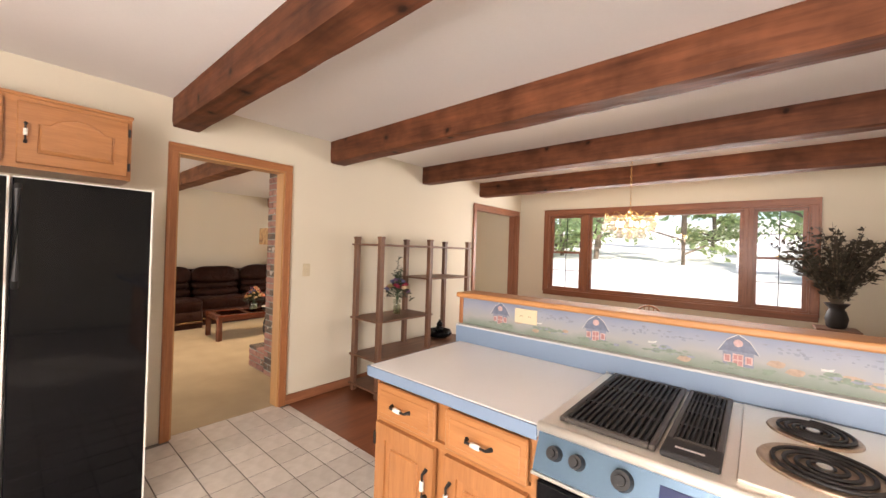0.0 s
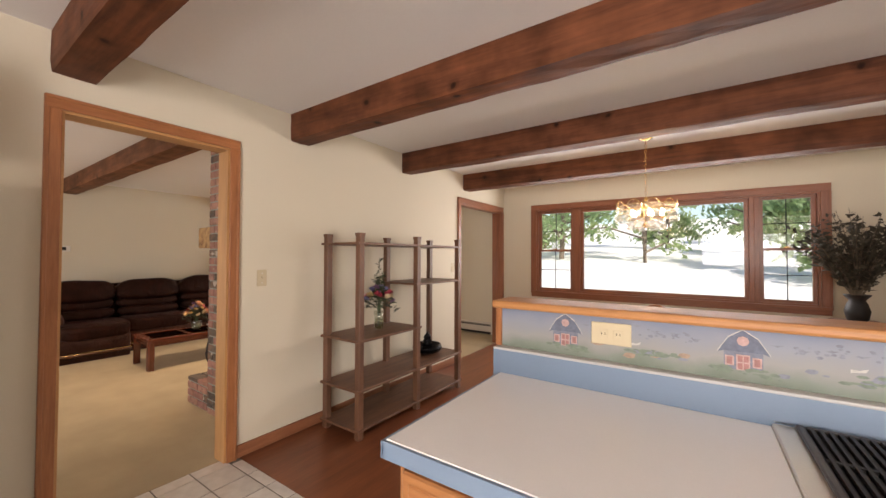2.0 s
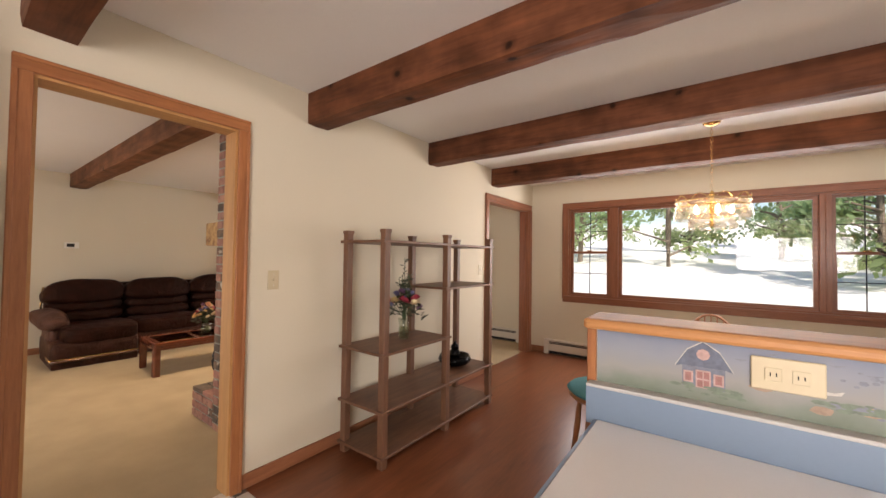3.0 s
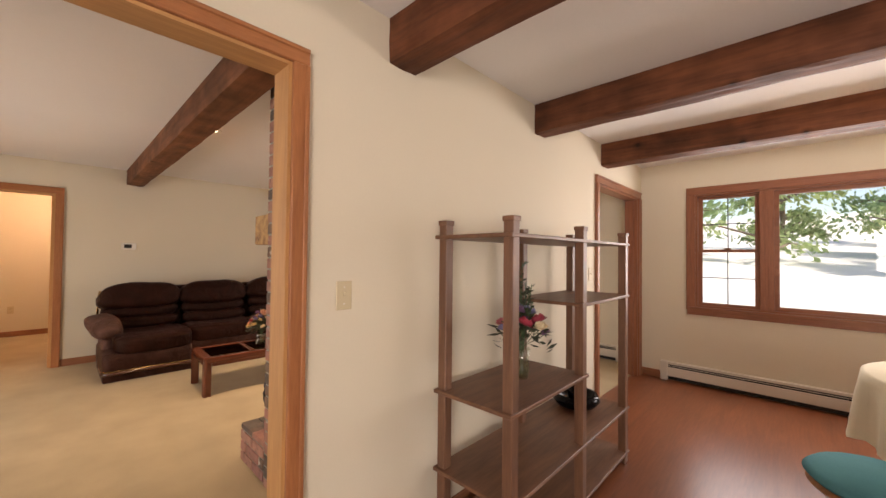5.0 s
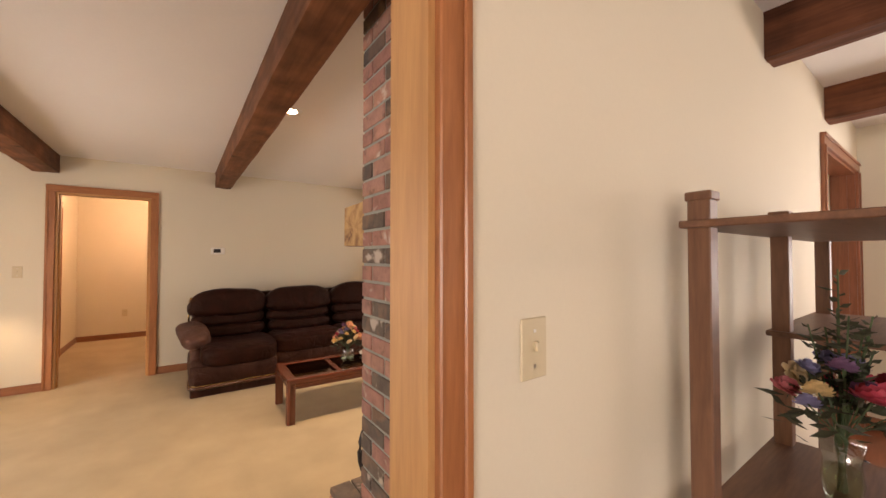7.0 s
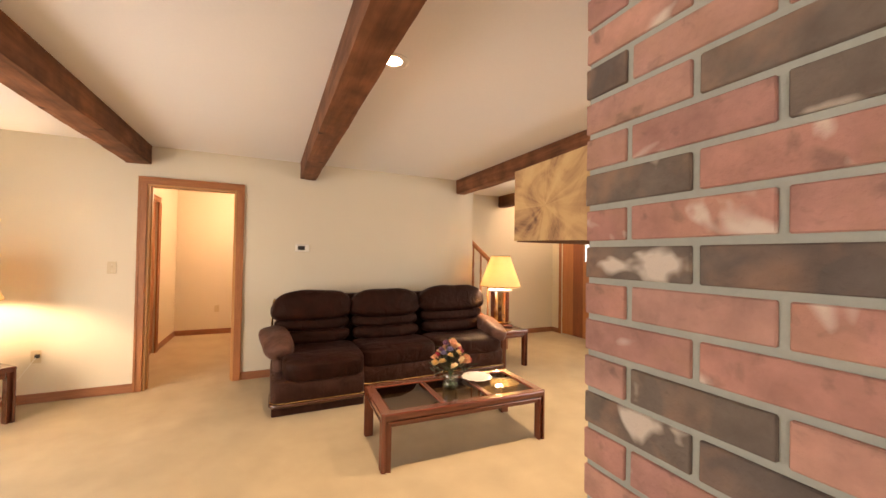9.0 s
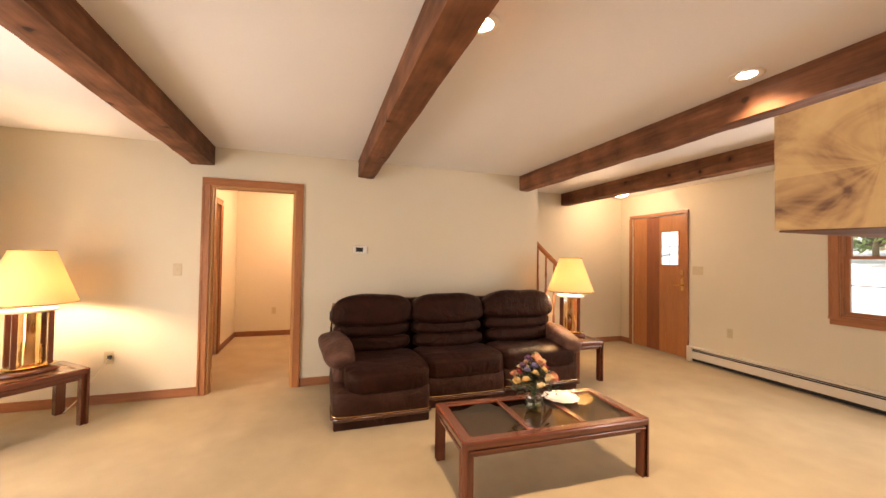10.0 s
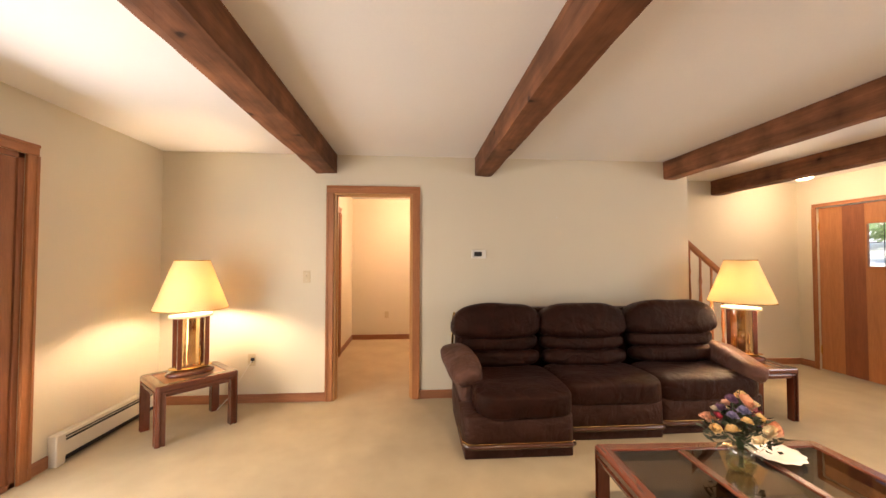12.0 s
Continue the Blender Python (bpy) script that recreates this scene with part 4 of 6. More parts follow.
def kitchen_range():
    r = thing("cooking_range", "slide-in electric range with grill and coil burners", "stove", (0.018, 0, 0))
    X0, X1 = -0.540, 0.222
    part("body", B((X0, 1.15, 0.001, X1, 1.76, 0.905), bevel=0.003), M["black"], r)
    part("cooktop_tray", B((X0 - 0.006, 1.148, 0.905, X1 + 0.006, 1.766, 0.921), (X0 - 0.006, 1.748, 0.921, X1 + 0.006, 1.766, 0.93), bevel=0.003), M["plate_steel"], r, "brushed steel cooktop tray")
    lip = bmesh.new()
    tube(lip, [(X0 - 0.006, 1.146, 0.911), (X1 + 0.006, 1.146, 0.911)], 0.014, 14)
    part("front_lip", lip, M["plate_steel"], r, smooth=True)
    cp = bmesh.new()
    pts = [(1.15, 0.90), (1.108, 0.80), (1.155, 0.80)]
    ra = [cp.verts.new((X0 - 0.004, y, z)) for y, z in pts]
    rb = [cp.verts.new((X1 + 0.004, y, z)) for y, z in pts]
    cp.faces.new(ra)
    cp.faces.new(rb[::-1])
    for i in range(3):
        cp.faces.new((ra[i], rb[i], rb[(i + 1) % 3], ra[(i + 1) % 3]))
    panel = part("control_panel", cp, surface("panel_steel_blue", (0.115, 0.185, 0.255), 0.25, 0.08, 3, 160, 0.02, 0.45), r, "bluish steel control panel")
    part("panel_trim", B((X0 - 0.006, 1.1, 0.792, X1 + 0.006, 1.112, 0.802), bevel=0.002), M["steel"], panel)
    nrm = Vector((0, -0.9, 0.43)).normalized()
    for x, rad in ((-0.488, 0.02), (-0.427, 0.02), (-0.318, 0.026), (-0.0, 0.021), (0.07, 0.021), (0.15, 0.021)):
        c = Vector((x, 1.131, 0.856))
        k = rod(bmesh.new(), c, c + nrm * 0.026, rad, rad * 0.85, 18)
        kn = part("knob", k, M["iron"], panel, smooth=False)
        part("knob_grip", rod(bmesh.new(), c + nrm * 0.026, c + nrm * 0.034, rad * 0.5, rad * 0.45, 12), M["iron"], kn)
    dm = B((-0.055, -0.022, 0, 0.055, 0.022, 0.004), bevel=0.001)
    ds = part("display", dm, surface("display_navy", (0.02, 0.03, 0.09), 0.2, 0.1), panel, "dark blue display plate with steel rim")
    ds.matrix_world = Matrix.Translation((-0.185, 1.131, 0.856)) @ nrm.to_track_quat("Z", "Y").to_matrix().to_4x4()
    od = part("oven_door", B((X0 + 0.004, 1.115, 0.2, X1 - 0.004, 1.15, 0.775), bevel=0.006), M["black"], r, "black glass oven door")
    hb = tube(bmesh.new(), [(X0 + 0.08, 1.115, 0.72), (X0 + 0.08, 1.075, 0.72), (X1 - 0.08, 1.075, 0.72), (X1 - 0.08, 1.115, 0.72)], 0.011, 8)
    part("oven_handle", hb, M["steel"], od)
    part("bottom_drawer", B((X0 + 0.004, 1.12, 0.03, X1 - 0.004, 1.15, 0.19), bevel=0.004), M["black"], r)

    def grate(x0, x1, y0, y1, n, cross, name):
        g = part(name, B((x0, y0, 0.922, x0 + 0.016, y1, 0.936), (x1 - 0.016, y0, 0.922, x1, y1, 0.936), (x0 + 0.016, y0, 0.922, x1 - 0.016, y0 + 0.018, 0.936), (x0 + 0.016, y1 - 0.018, 0.922, x1 - 0.016, y1, 0.936), bevel=0.003), surface("grate_enamel_" + name, (0.055, 0.045, 0.038), 0.4, 0.3, 8, 120, 0.1), r, "dark enamelled grill grate")
        part("grease_well", B((x0 + 0.016, y0 + 0.018, 0.9212, x1 - 0.016, y1 - 0.018, 0.9235)), M["dark"], g)
        w = (x1 - x0 - 0.032) / n
        for i in range(n):
            xa = x0 + 0.016 + w * (i + 0.5)
            part("grate_bar", B((xa - w * 0.22, y0 + 0.018, 0.929, xa + w * 0.22, y1 - 0.018, 0.938)), M["iron"], g)
        for q in cross:
            yc = y0 + (y1 - y0) * q
            part("cross_bar", B((x0 + 0.016, yc - 0.005, 0.927, x1 - 0.016, yc + 0.005, 0.937)), M["iron"], g)
        return g

    grate(-0.505, -0.262, 1.19, 1.73, 13, (0.33, 0.66), "grill_grate")
    grate(-0.252, -0.132, 1.275, 1.73, 8, (0.25, 0.5, 0.75), "vent_grate")
    vc = part("vent_cover", B((-0.252, 1.185, 0.921, -0.132, 1.273, 0.937), bevel=0.004), M["iron"], r)
    part("vent_slot", B((-0.225, 1.222, 0.9372, -0.165, 1.228, 0.939)), M["steel"], vc)
    part("burner_plate", B((-0.105, 1.185, 0.921, 0.2, 1.735, 0.928), bevel=0.002), M["plate_steel"], r, "brushed steel burner plate")
    for cx, cy, rad in ((0.045, 1.60, 0.083), (0.045, 1.365, 0.105)):
        bn = part("drip_pan", lathe(bmesh.new(), [(rad + 0.014, 0.001), (rad + 0.01, 0.006), (rad, 0.003), (0.02, 0.001), (0.0, 0.001)], (cx, cy, 0.927), 32), surface("drip_pan_browned", (0.5, 0.38, 0.27), 0.35, 0.35, 18, 90, 0.05, 0.7), r, "browned chrome drip pan", True)
        turns = 4.25
        pts = []
        for i in range(int(turns * 24) + 1):
            a = i / 24 * 2 * math.pi
            rr = 0.016 + (rad - 0.016) * i / (turns * 24)
            pts.append((cx + rr * math.cos(a), cy + rr * math.sin(a), 0.936))
        part("coil", tube(bmesh.new(), pts, 0.0046, 8), M["iron"], bn, "dark spiral heating coil", True)
        part("coil_centre", lathe(bmesh.new(), [(0.015, 0.004), (0.014, 0.012), (0.0, 0.013)], (cx, cy, 0.927), 16), M["steel"], bn)
    return r


kitchen_range()


def fridge():
    f = thing("refrigerator", "glossy black side-by-side refrigerator beside the doorway", "refrigerator", (0, 0.015, 0))
    part("body", B((-3.195, -0.33, 0.001, -2.49, 0.6, 1.655), bevel=0.004), surface("fridge_case", (0.62, 0.61, 0.58), 0.5, 0.03), f, "pale enamel refrigerator case")
    for y0, y1, hy in ((0.135, 0.606, 0.15), (-0.336, 0.125, 0.09)):
        d = part("door", B((-2.486, y0, 0.08, -2.43, y1, 1.655), bevel=0.005), M["black"], f, "glossy black door panel")
        part("door_trim", B((-2.488, y1 - 0.006, 0.08, -2.4285, y1 + 0.002, 1.657), (-2.488, y0, 1.653, -2.4285, y1 + 0.002, 1.658), bevel=0.001), M["white"], d, "thin white edge trim")
        hb = tube(bmesh.new(), [(-2.43, hy, 1.62), (-2.385, hy, 1.6), (-2.385, hy, 1.22), (-2.43, hy, 1.19)], 0.012, 8)
        part("handle", hb, M["iron"], d, "dark bar handle")
    part("kick_plate", B((-2.49, -0.33, 0.001, -2.45, 0.6, 0.075)), M["dark"], f)
    part("dispenser", B((-2.431, -0.2, 0.92, -2.427, 0.07, 1.22)), M["dark"], f)
    part("dispenser_frame", B((-2.432, -0.21, 1.22, -2.42, 0.08, 1.235), (-2.432, -0.21, 0.905, -2.42, 0.08, 0.92), bevel=0.002), M["steel"], f)


fridge()


def wall_cabinet():
    c = thing("wall_cabinet", "honey oak cabinet with arched doors above the refrigerator", "cabinet")
    y0, y1, z0, z1, xf = -0.345, 0.602, 1.752, 2.112, -2.90
    part("body", B((-3.199, y0, z0, xf - 0.018, y1, z1)), M["cab"][1], c)
    part("face_frame", B((xf - 0.018, y0, z0, xf, y0 + 0.03, z1), (xf - 0.018, y1 - 0.03, z0, xf, y1, z1), (xf - 0.018, y0 + 0.03, z0, xf, y1 - 0.03, z0 + 0.035), (xf - 0.018, y0 + 0.03, z1 - 0.035, xf, y1 - 0.03, z1), (xf - 0.018, 0.10, z0 + 0.035, xf, 0.165, z1 - 0.035)), M["cab"][1], c)
    part("crown_strip", B((-3.199, y0 - 0.006, z1, xf + 0.012, y1 + 0.006, z1 + 0.018), bevel=0.004), M["cab"][1], c)
    for a, b, hs in ((0.155, 0.585, 0.185), (-0.325, 0.11, 0.08)):
        d = part("door", B((xf, a, z0 + 0.022, xf + 0.02, b, z1 - 0.022), bevel=0.005), M["cab"][1], c)
        bm = bmesh.new()
        m0, m1, za, zb = a + 0.075, b - 0.065, z0 + 0.085, z1 - 0.13
        prof = [(m0, za), (m1, za), (m1, zb)]
        for q in range(9):
            t = q / 8
            y = m1 + (m0 - m1) * (0.12 + 0.76 * t)
            prof.append((y, zb + 0.055 * math.sin(math.pi * t) ** 0.8))
        prof.append((m0, zb))
        fr = [bm.verts.new((xf + 0.0185, y, z)) for y, z in prof]
        cy, cz = sum(p[0] for p in prof) / len(prof), sum(p[1] for p in prof) / len(prof)
        md = [bm.verts.new((xf + 0.027, y + (cy - y) * 0.07, z + (cz - z) * 0.12)) for y, z in prof]
        n = len(prof)
        for i in range(n):
            bm.faces.new((fr[i], fr[(i + 1) % n], md[(i + 1) % n], md[i]))
        bm.faces.new(md)
        part("arched_field", bm, M["cab"][1], d)
        loop = [(xf + 0.021, y, z) for y, z in prof] + [(xf + 0.021, *prof[0])]
        part("routed_bead", tube(bmesh.new(), loop, 0.0055, 6), M["cab"][1], d)
        pull(d, xf + 0.02, hs, 1.93, True, "x", 1)
        for hz in (1.83, 2.03):
            hy = b + 0.004 if hs > a and b > 0.3 else a - 0.004
            part("hinge", B((xf, hy - 0.006, hz - 0.022, xf + 0.022, hy + 0.006, hz + 0.022)), M["iron"], d)


wall_cabinet()

# ---- small wall fittings ----


def plate(kind, at, axis, out, label, w=0.07, h=0.115):
    """Cover plate of a switch or outlet on a wall face; axis is the wall's normal."""
    t = thing("wall_" + kind, label, kind, at)
    o = out

    def bx(u0, v0, d0, u1, v1, d1):
        d0, d1 = sorted((o * d0, o * d1))
        return (d0, u0, v0, d1, u1, v1) if axis == "x" else (u0, d0, v0, u1, d1, v1)
    part("cover_plate", B(bx(-w / 2, -h / 2, 0.0005, w / 2, h / 2, 0.006), bevel=0.002), M["ivory"], t)
    if kind == "switch":
        part("toggle", B(bx(-0.005, -0.004, 0.006, 0.005, 0.014, 0.016), bevel=0.002), M["ivory"], t)
        part("screw", B(bx(-0.003, 0.03, 0.006, 0.003, 0.036, 0.0075)), M["steel"], t)
        part("screw", B(bx(-0.003, -0.036, 0.006, 0.003, -0.03, 0.0075)), M["steel"], t)
    elif kind == "outlet":
        hor = w > h
        for s in (-0.022, 0.022):
            u, v = (s, 0) if hor else (0, s)
            soc = part("socket", B(bx(u - 0.014, v - 0.014, 0.006, u + 0.014, v + 0.014, 0.008), bevel=0.0009), M["ivory"], t)
            part("slot", B(bx(u - 0.006, v - 0.004, 0.008, u - 0.004, v + 0.004, 0.0086), bx(u + 0.004, v - 0.004, 0.008, u + 0.006, v + 0.004, 0.0086)), M["dark"], soc)
    return t


plate("switch", (XW1, 1.908, 1.184), "x", 1, "ivory light switch on the cream wall")
plate("switch", (XS1, 0.055, 1.205), "x", 1, "ivory light switch beside the hall doorway")
plate("outlet", (XS1, -0.45, 0.41), "x", 1, "ivory outlet with a lamp cord plugged in")
plate("switch", (-7.66, YN_L, 1.235), "y", -1, "wide ivory light switch beside the front door", 0.15, 0.115)
plate("outlet", (-7.25, YN_L, 0.47), "y", -1, "ivory outlet above the baseboard heater")
plate("outlet", (-0.91, 1.7815, 1.094), "y", -1, "ivory outlet set in the wallpaper border", 0.118, 0.07)
plate("outlet", (-10.87, 0.62, 0.42), "x", 1, "ivory outlet on the hall wall")
plate("switch", (XW1, 4.36, 1.2), "x", 1, "ivory light switch beside the dining doorway")

th = thing("thermostat", "white thermostat with a dark display on the wall", "thermostat", (XS1, 1.75, 1.43))
part("housing", B((0.0005, -0.075, -0.043, 0.024, 0.075, 0.043), bevel=0.006), M["white"], th)
part("display", B((0.0242, -0.048, -0.022, 0.026, 0.028, 0.024)), M["dark"], th, "dark display window")
wn2 = thing("wall_hook", "tiny picture nail in the cream wall", "nail", (XS1, 2.56, 1.81))
part("nail_head", rod(bmesh.new(), (0.0005, 0, 0), (0.012, 0, 0), 0.006, n=8), M["steel"], wn2)


def heater(name_at, length, axis, out, label, caps=True):
    """Hot-water baseboard heater along a wall: back plate, sloped cover, dark gaps, end caps."""
    h = thing("baseboard_heater", label, "heater", name_at)

    def bx(u0, d0, z0, u1, d1, z1):
        d0, d1 = sorted((out * d0, out * d1))
        return (u0, d0, z0, u1, d1, z1) if axis == "x" else (d0, u0, z0, d1, u1, z1)
    part("back_plate", B(bx(0, 0.001, 0.02, length, 0.012, 0.2)), M["heater"], h)
    # plain dark block paints the shade in the slots above and below the cover
    part("slot_shade", B(bx(0.004, 0.012, 0.012, length - 0.004, 0.04, 0.178)), M["dark"], h, "dark block standing in for shade in the slots")
    part("front_cover", B(bx(0, 0.048, 0.05, length, 0.056, 0.146), bevel=0.002), M["heater"], h)
    part("top_hood", B(bx(0, 0.001, 0.19, length, 0.046, 0.202), bx(0, 0.04, 0.176, length, 0.048, 0.2), bevel=0.002), M["heater"], h)
    part("damper", B(bx(0.005, 0.03, 0.16, length - 0.005, 0.05, 0.163)), M["heater"], h)
    if caps:
        for u in (-0.07, length):
            part("end_cap", B(bx(u, 0.001, 0.001, u + 0.07, 0.062, 0.206), bevel=0.005), M["heater"], h)
    return h


heater((-2.92, YN_D, 0), 3.1, "x", -1, "cream baseboard heater under the dining window")
heater((-8.06, YS, 0), 0.9, "x", 1, "cream baseboard heater in the living room corner")
heater((-7.71, YN_L, 0), 4.13, "x", -1, "long cream baseboard heater along the living room wall")

# ---- recessed and hall lights ----
M["lit"] = glow("lamp_glow", (1.0, 0.82, 0.6), 14)
for x, y in ((-5.52, 2.0), (-5.42, 3.575)):
    rl = thing("recessed_light", "round recessed ceiling light with a white rim", "ceiling light", (x, y, CEIL), group="recessed lights")
    part("trim_ring", lathe(bmesh.new(), [(0.085, -0.0005), (0.085, -0.005), (0.07, -0.007), (0.05, -0.0005)], n=28), M["white"], rl, smooth=True)
    part("bulb_face", lathe(bmesh.new(), [(0.049, -0.001), (0.035, -0.004), (0.0, -0.006)], n=24), M["lit"], rl, "glowing lamp face", True)
    d = bpy.data.lights.new("recessed_lamp", "SPOT")
    d.energy, d.color, d.spot_size, d.spot_blend, d.shadow_soft_size = 76, (1, 0.76, 0.5), radians(126), 1.0, 0.05
    lo = new("recessed_lamp", d)
    lo.matrix_world = look((x, y, CEIL - 0.02), (x, y, 0))
fl = thing("foyer_light", "small flush glass ceiling light in the foyer", "ceiling light", (-8.35, 5.55, CEIL))
part("base", lathe(bmesh.new(), [(0.12, -0.0005), (0.12, -0.02), (0.0, -0.02)], n=24), M["brass"], fl)
part("shade", lathe(bmesh.new(), [(0.11, -0.0201), (0.115, -0.06), (0.08, -0.1), (0.0, -0.115)], n=24), M["lit"], fl, "glowing frosted shade", True)
point_lamp("foyer_lamp", (-8.35, 5.55, CEIL - 0.2), 6, (1, 0.72, 0.45), 0.08)
point_lamp("hall_lamp", (-9.9, 1.2, 2.2), 22, (1, 0.64, 0.40), 0.1)

# ---- chandelier ----


def chandelier():
    c = thing("chandelier", "lit brass chandelier with hanging amber glass panels", "chandelier", (-1.05, 4.2, 0))
    amber = pane_glass("amber_glass", (0.98, 0.96, 0.9), 0.45)
    an = amber.node_tree
    atr, amx = an.nodes.new("ShaderNodeBsdfTranslucent"), an.nodes.new("ShaderNodeMixShader")
    atr.inputs[0].default_value = (0.95, 0.9, 0.8, 1)
    amx.inputs[0].default_value = 0.13
    old = an.nodes["Material Output"].inputs[0].links[0].from_socket
    an.links.new(old, amx.inputs[1])
    an.links.new(atr.outputs[0], amx.inputs[2])
    an.links.new(amx.outputs[0], an.nodes["Material Output"].inputs[0])
    top = 1.86
    ch = bmesh.new()
    for i in range(18):
        z = top + 0.02 + i * 0.03
        pts = [(0.009 * math.cos(a * 0.785) * (i % 2), 0.009 * math.cos(a * 0.785) * (1 - i % 2), z + 0.02 * math.sin(a * 0.785)) for a in range(9)]
        tube(ch, pts, 0.0015, 5)
    part("chain", ch, M["brass"], c)
    part("canopy", lathe(bmesh.new(), [(0.06, CEIL - 0.001), (0.055, CEIL - 0.02), (0.015, CEIL - 0.035), (0.0, CEIL - 0.036)], n=20), M["brass"], c, smooth=True)
    part("hub", lathe(bmesh.new(), [(0.0, top + 0.02), (0.012, top + 0.01), (0.02, top - 0.02), (0.008, top - 0.04), (0.05, top - 0.055), (0.055, top - 0.075), (0.02, top - 0.1), (0.014, top - 0.22), (0.03, top - 0.24), (0.0, top - 0.27)], n=16), M["brass"], c, smooth=True)
    for rad, z in ((0.235, 1.79), (0.235, 1.75), (0.15, 1.68)):
        part("ring", tube(bmesh.new(), [(rad * math.cos(a * math.pi / 16), rad * math.sin(a * math.pi / 16), z) for a in range(33)], 0.005, 6), M["brass"], c)
    n = 10
    for i in range(n):
        a = 2 * math.pi * i / n
        arch = [(0.235 * math.cos(a + q), 0.235 * math.sin(a + q), 1.79 + 0.042 * math.sin(math.pi * (q + 0.26) / 0.52)) for q in (-0.26, -0.2, -0.13, -0.06, 0, 0.06, 0.13, 0.2, 0.26)]
        part("arch", tube(bmesh.new(), arch, 0.0045, 6), M["brass"], c)
        for rad, z0, z1, nm in ((0.238, 1.65, 1.80, "glass_panel"), (0.152, 1.58, 1.69, "lower_glass_panel")):
            w = rad * 0.27
            bm = bmesh.new()
            vv = []
            for q in range(6):
                zz = z0 + (z1 - z0) * q / 5
                b = 0.012 * math.sin(q * 1.3)
                vv.append([bm.verts.new(((rad + b) * math.cos(a) - s * w * math.sin(a), (rad + b) * math.sin(a) + s * w * math.cos(a), zz)) for s in (-1, -0.3, 0.3, 1)])
            for r0, r1 in zip(vv, vv[1:]):
                for s in range(3):
                    bm.faces.new((r0[s], r0[s + 1], r1[s + 1], r1[s]))
            p = part(nm, bm, amber, c, "wavy amber glass panel")
            p.visible_shadow = False
        if i % 2 == 0:
            arm = [(0.02 * math.cos(a), 0.02 * math.sin(a), 1.74), (0.07 * math.cos(a), 0.07 * math.sin(a), 1.68), (0.12 * math.cos(a), 0.12 * math.sin(a), 1.69)]
            part("arm", tube(bmesh.new(), arm, 0.005, 6), M["brass"], c)
            part("bulb", lathe(bmesh.new(), [(0.008, 0.0), (0.016, 0.02), (0.013, 0.045), (0.0, 0.07)], (0.12 * math.cos(a), 0.12 * math.sin(a), 1.695), 10), M["lit"], c, "glowing candle bulb", True)
    pl = point_lamp("chandelier_lamp", (-1.05, 4.2, 1.78), 30, (1, 0.72, 0.42), 0.05)
    return c


chandelier()

# ---- shelf unit in the dining area ----


def shelf_unit():
    s = thing("open_shelf", "walnut open shelf unit with square posts", "shelf")
    xs, ys = (-3.085, -2.722), (2.385, 3.055, 3.725)
    for x in xs:
        for y in ys:
            p = part("post", B((x - 0.024, y - 0.024, 0.001, x + 0.024, y + 0.024, 1.505), (x - 0.028, y - 0.028, 1.49, x + 0.028, y + 0.028, 1.512), bevel=0.003), M["shelf"][2], s)
    x0, x1, e = -3.122, -2.692, 0.04
    for z, a, b in ((1.425, 2.385 - e, 3.725 + e), (1.085, 3.055 - e, 3.725 + e), (0.705, 2.385 - e, 3.055 + e), (0.345, 2.385 - e, 3.725 + e), (0.06, 2.385 - e, 3.725 + e)):
        part("shelf_board", B((x0, a, z, x1, b, z + 0.018), bevel=0.003), M["shelf"][1], s)
    return s


shelf_unit()

# ---- flowers ----
petal = {k: surface("petal_" + k, shade(c, 1.05), 0.7, 0.25, 30, 120, 0.05) for k, c in {"red": (0.36, 0.035, 0.06), "cream": (0.75, 0.62, 0.4), "blue": (0.2, 0.19, 0.34), "yellow": (0.66, 0.48, 0.22), "orange": (0.7, 0.39, 0.25), "purple": (0.2, 0.1, 0.2), "pink": (0.62, 0.2, 0.22)}.items()}
M["stem"] = surface("stem_green", (0.06, 0.10, 0.04), 0.6, 0.3, 20, 90, 0.1)
M["stem_d"] = surface("leaf_olive", (0.045, 0.05, 0.026), 0.7, 0.35, 20, 90, 0.1)


def leaf_quads(bm, base, tip, w, rngl, curl=0.25):
    base, tip = Vector(base), Vector(tip)
    d = tip - base
    side = d.cross(Vector((rngl.gauss(0, 1), rngl.gauss(0, 1), 1))).normalized() * w
    up = d.cross(side).normalized() * w * curl
    m = base + d * 0.5
    a, b, c, e, f = bm.verts.new(base), bm.verts.new(m + side + up), bm.verts.new(tip), bm.verts.new(m - side + up), bm.verts.new(m)
    bm.faces.new((a, b, f))
    bm.faces.new((b, c, f))
    bm.faces.new((c, e, f))
    bm.faces.new((e, a, f))


def bloom(bm, c, r, rngl, n=34):
    """A ruffled flower head of cupped petals round a centre."""
    c = Vector(c)
    ax = Vector((rngl.gauss(0, 0.6), rngl.gauss(0, 0.6), 1)).normalized()
    u = ax.orthogonal().normalized()
    v = ax.cross(u)
    for k in range(n):
        lay = k / n
        a = k * 2.4
        out = (u * math.cos(a) + v * math.sin(a))
        p0 = c + out * r * 0.1
        p1 = c + out * r * (1.0 - 0.55 * lay) + ax * r * (0.1 + 0.75 * lay)
        sd = ax.cross(out) * r * 0.3
        mid = (p0 + p1) / 2 + out * r * 0.15
        vs = [bm.verts.new(q) for q in (p0, mid + sd, p1 + sd * 0.5, p1 - sd * 0.5, mid - sd)]
        bm.faces.new(vs)


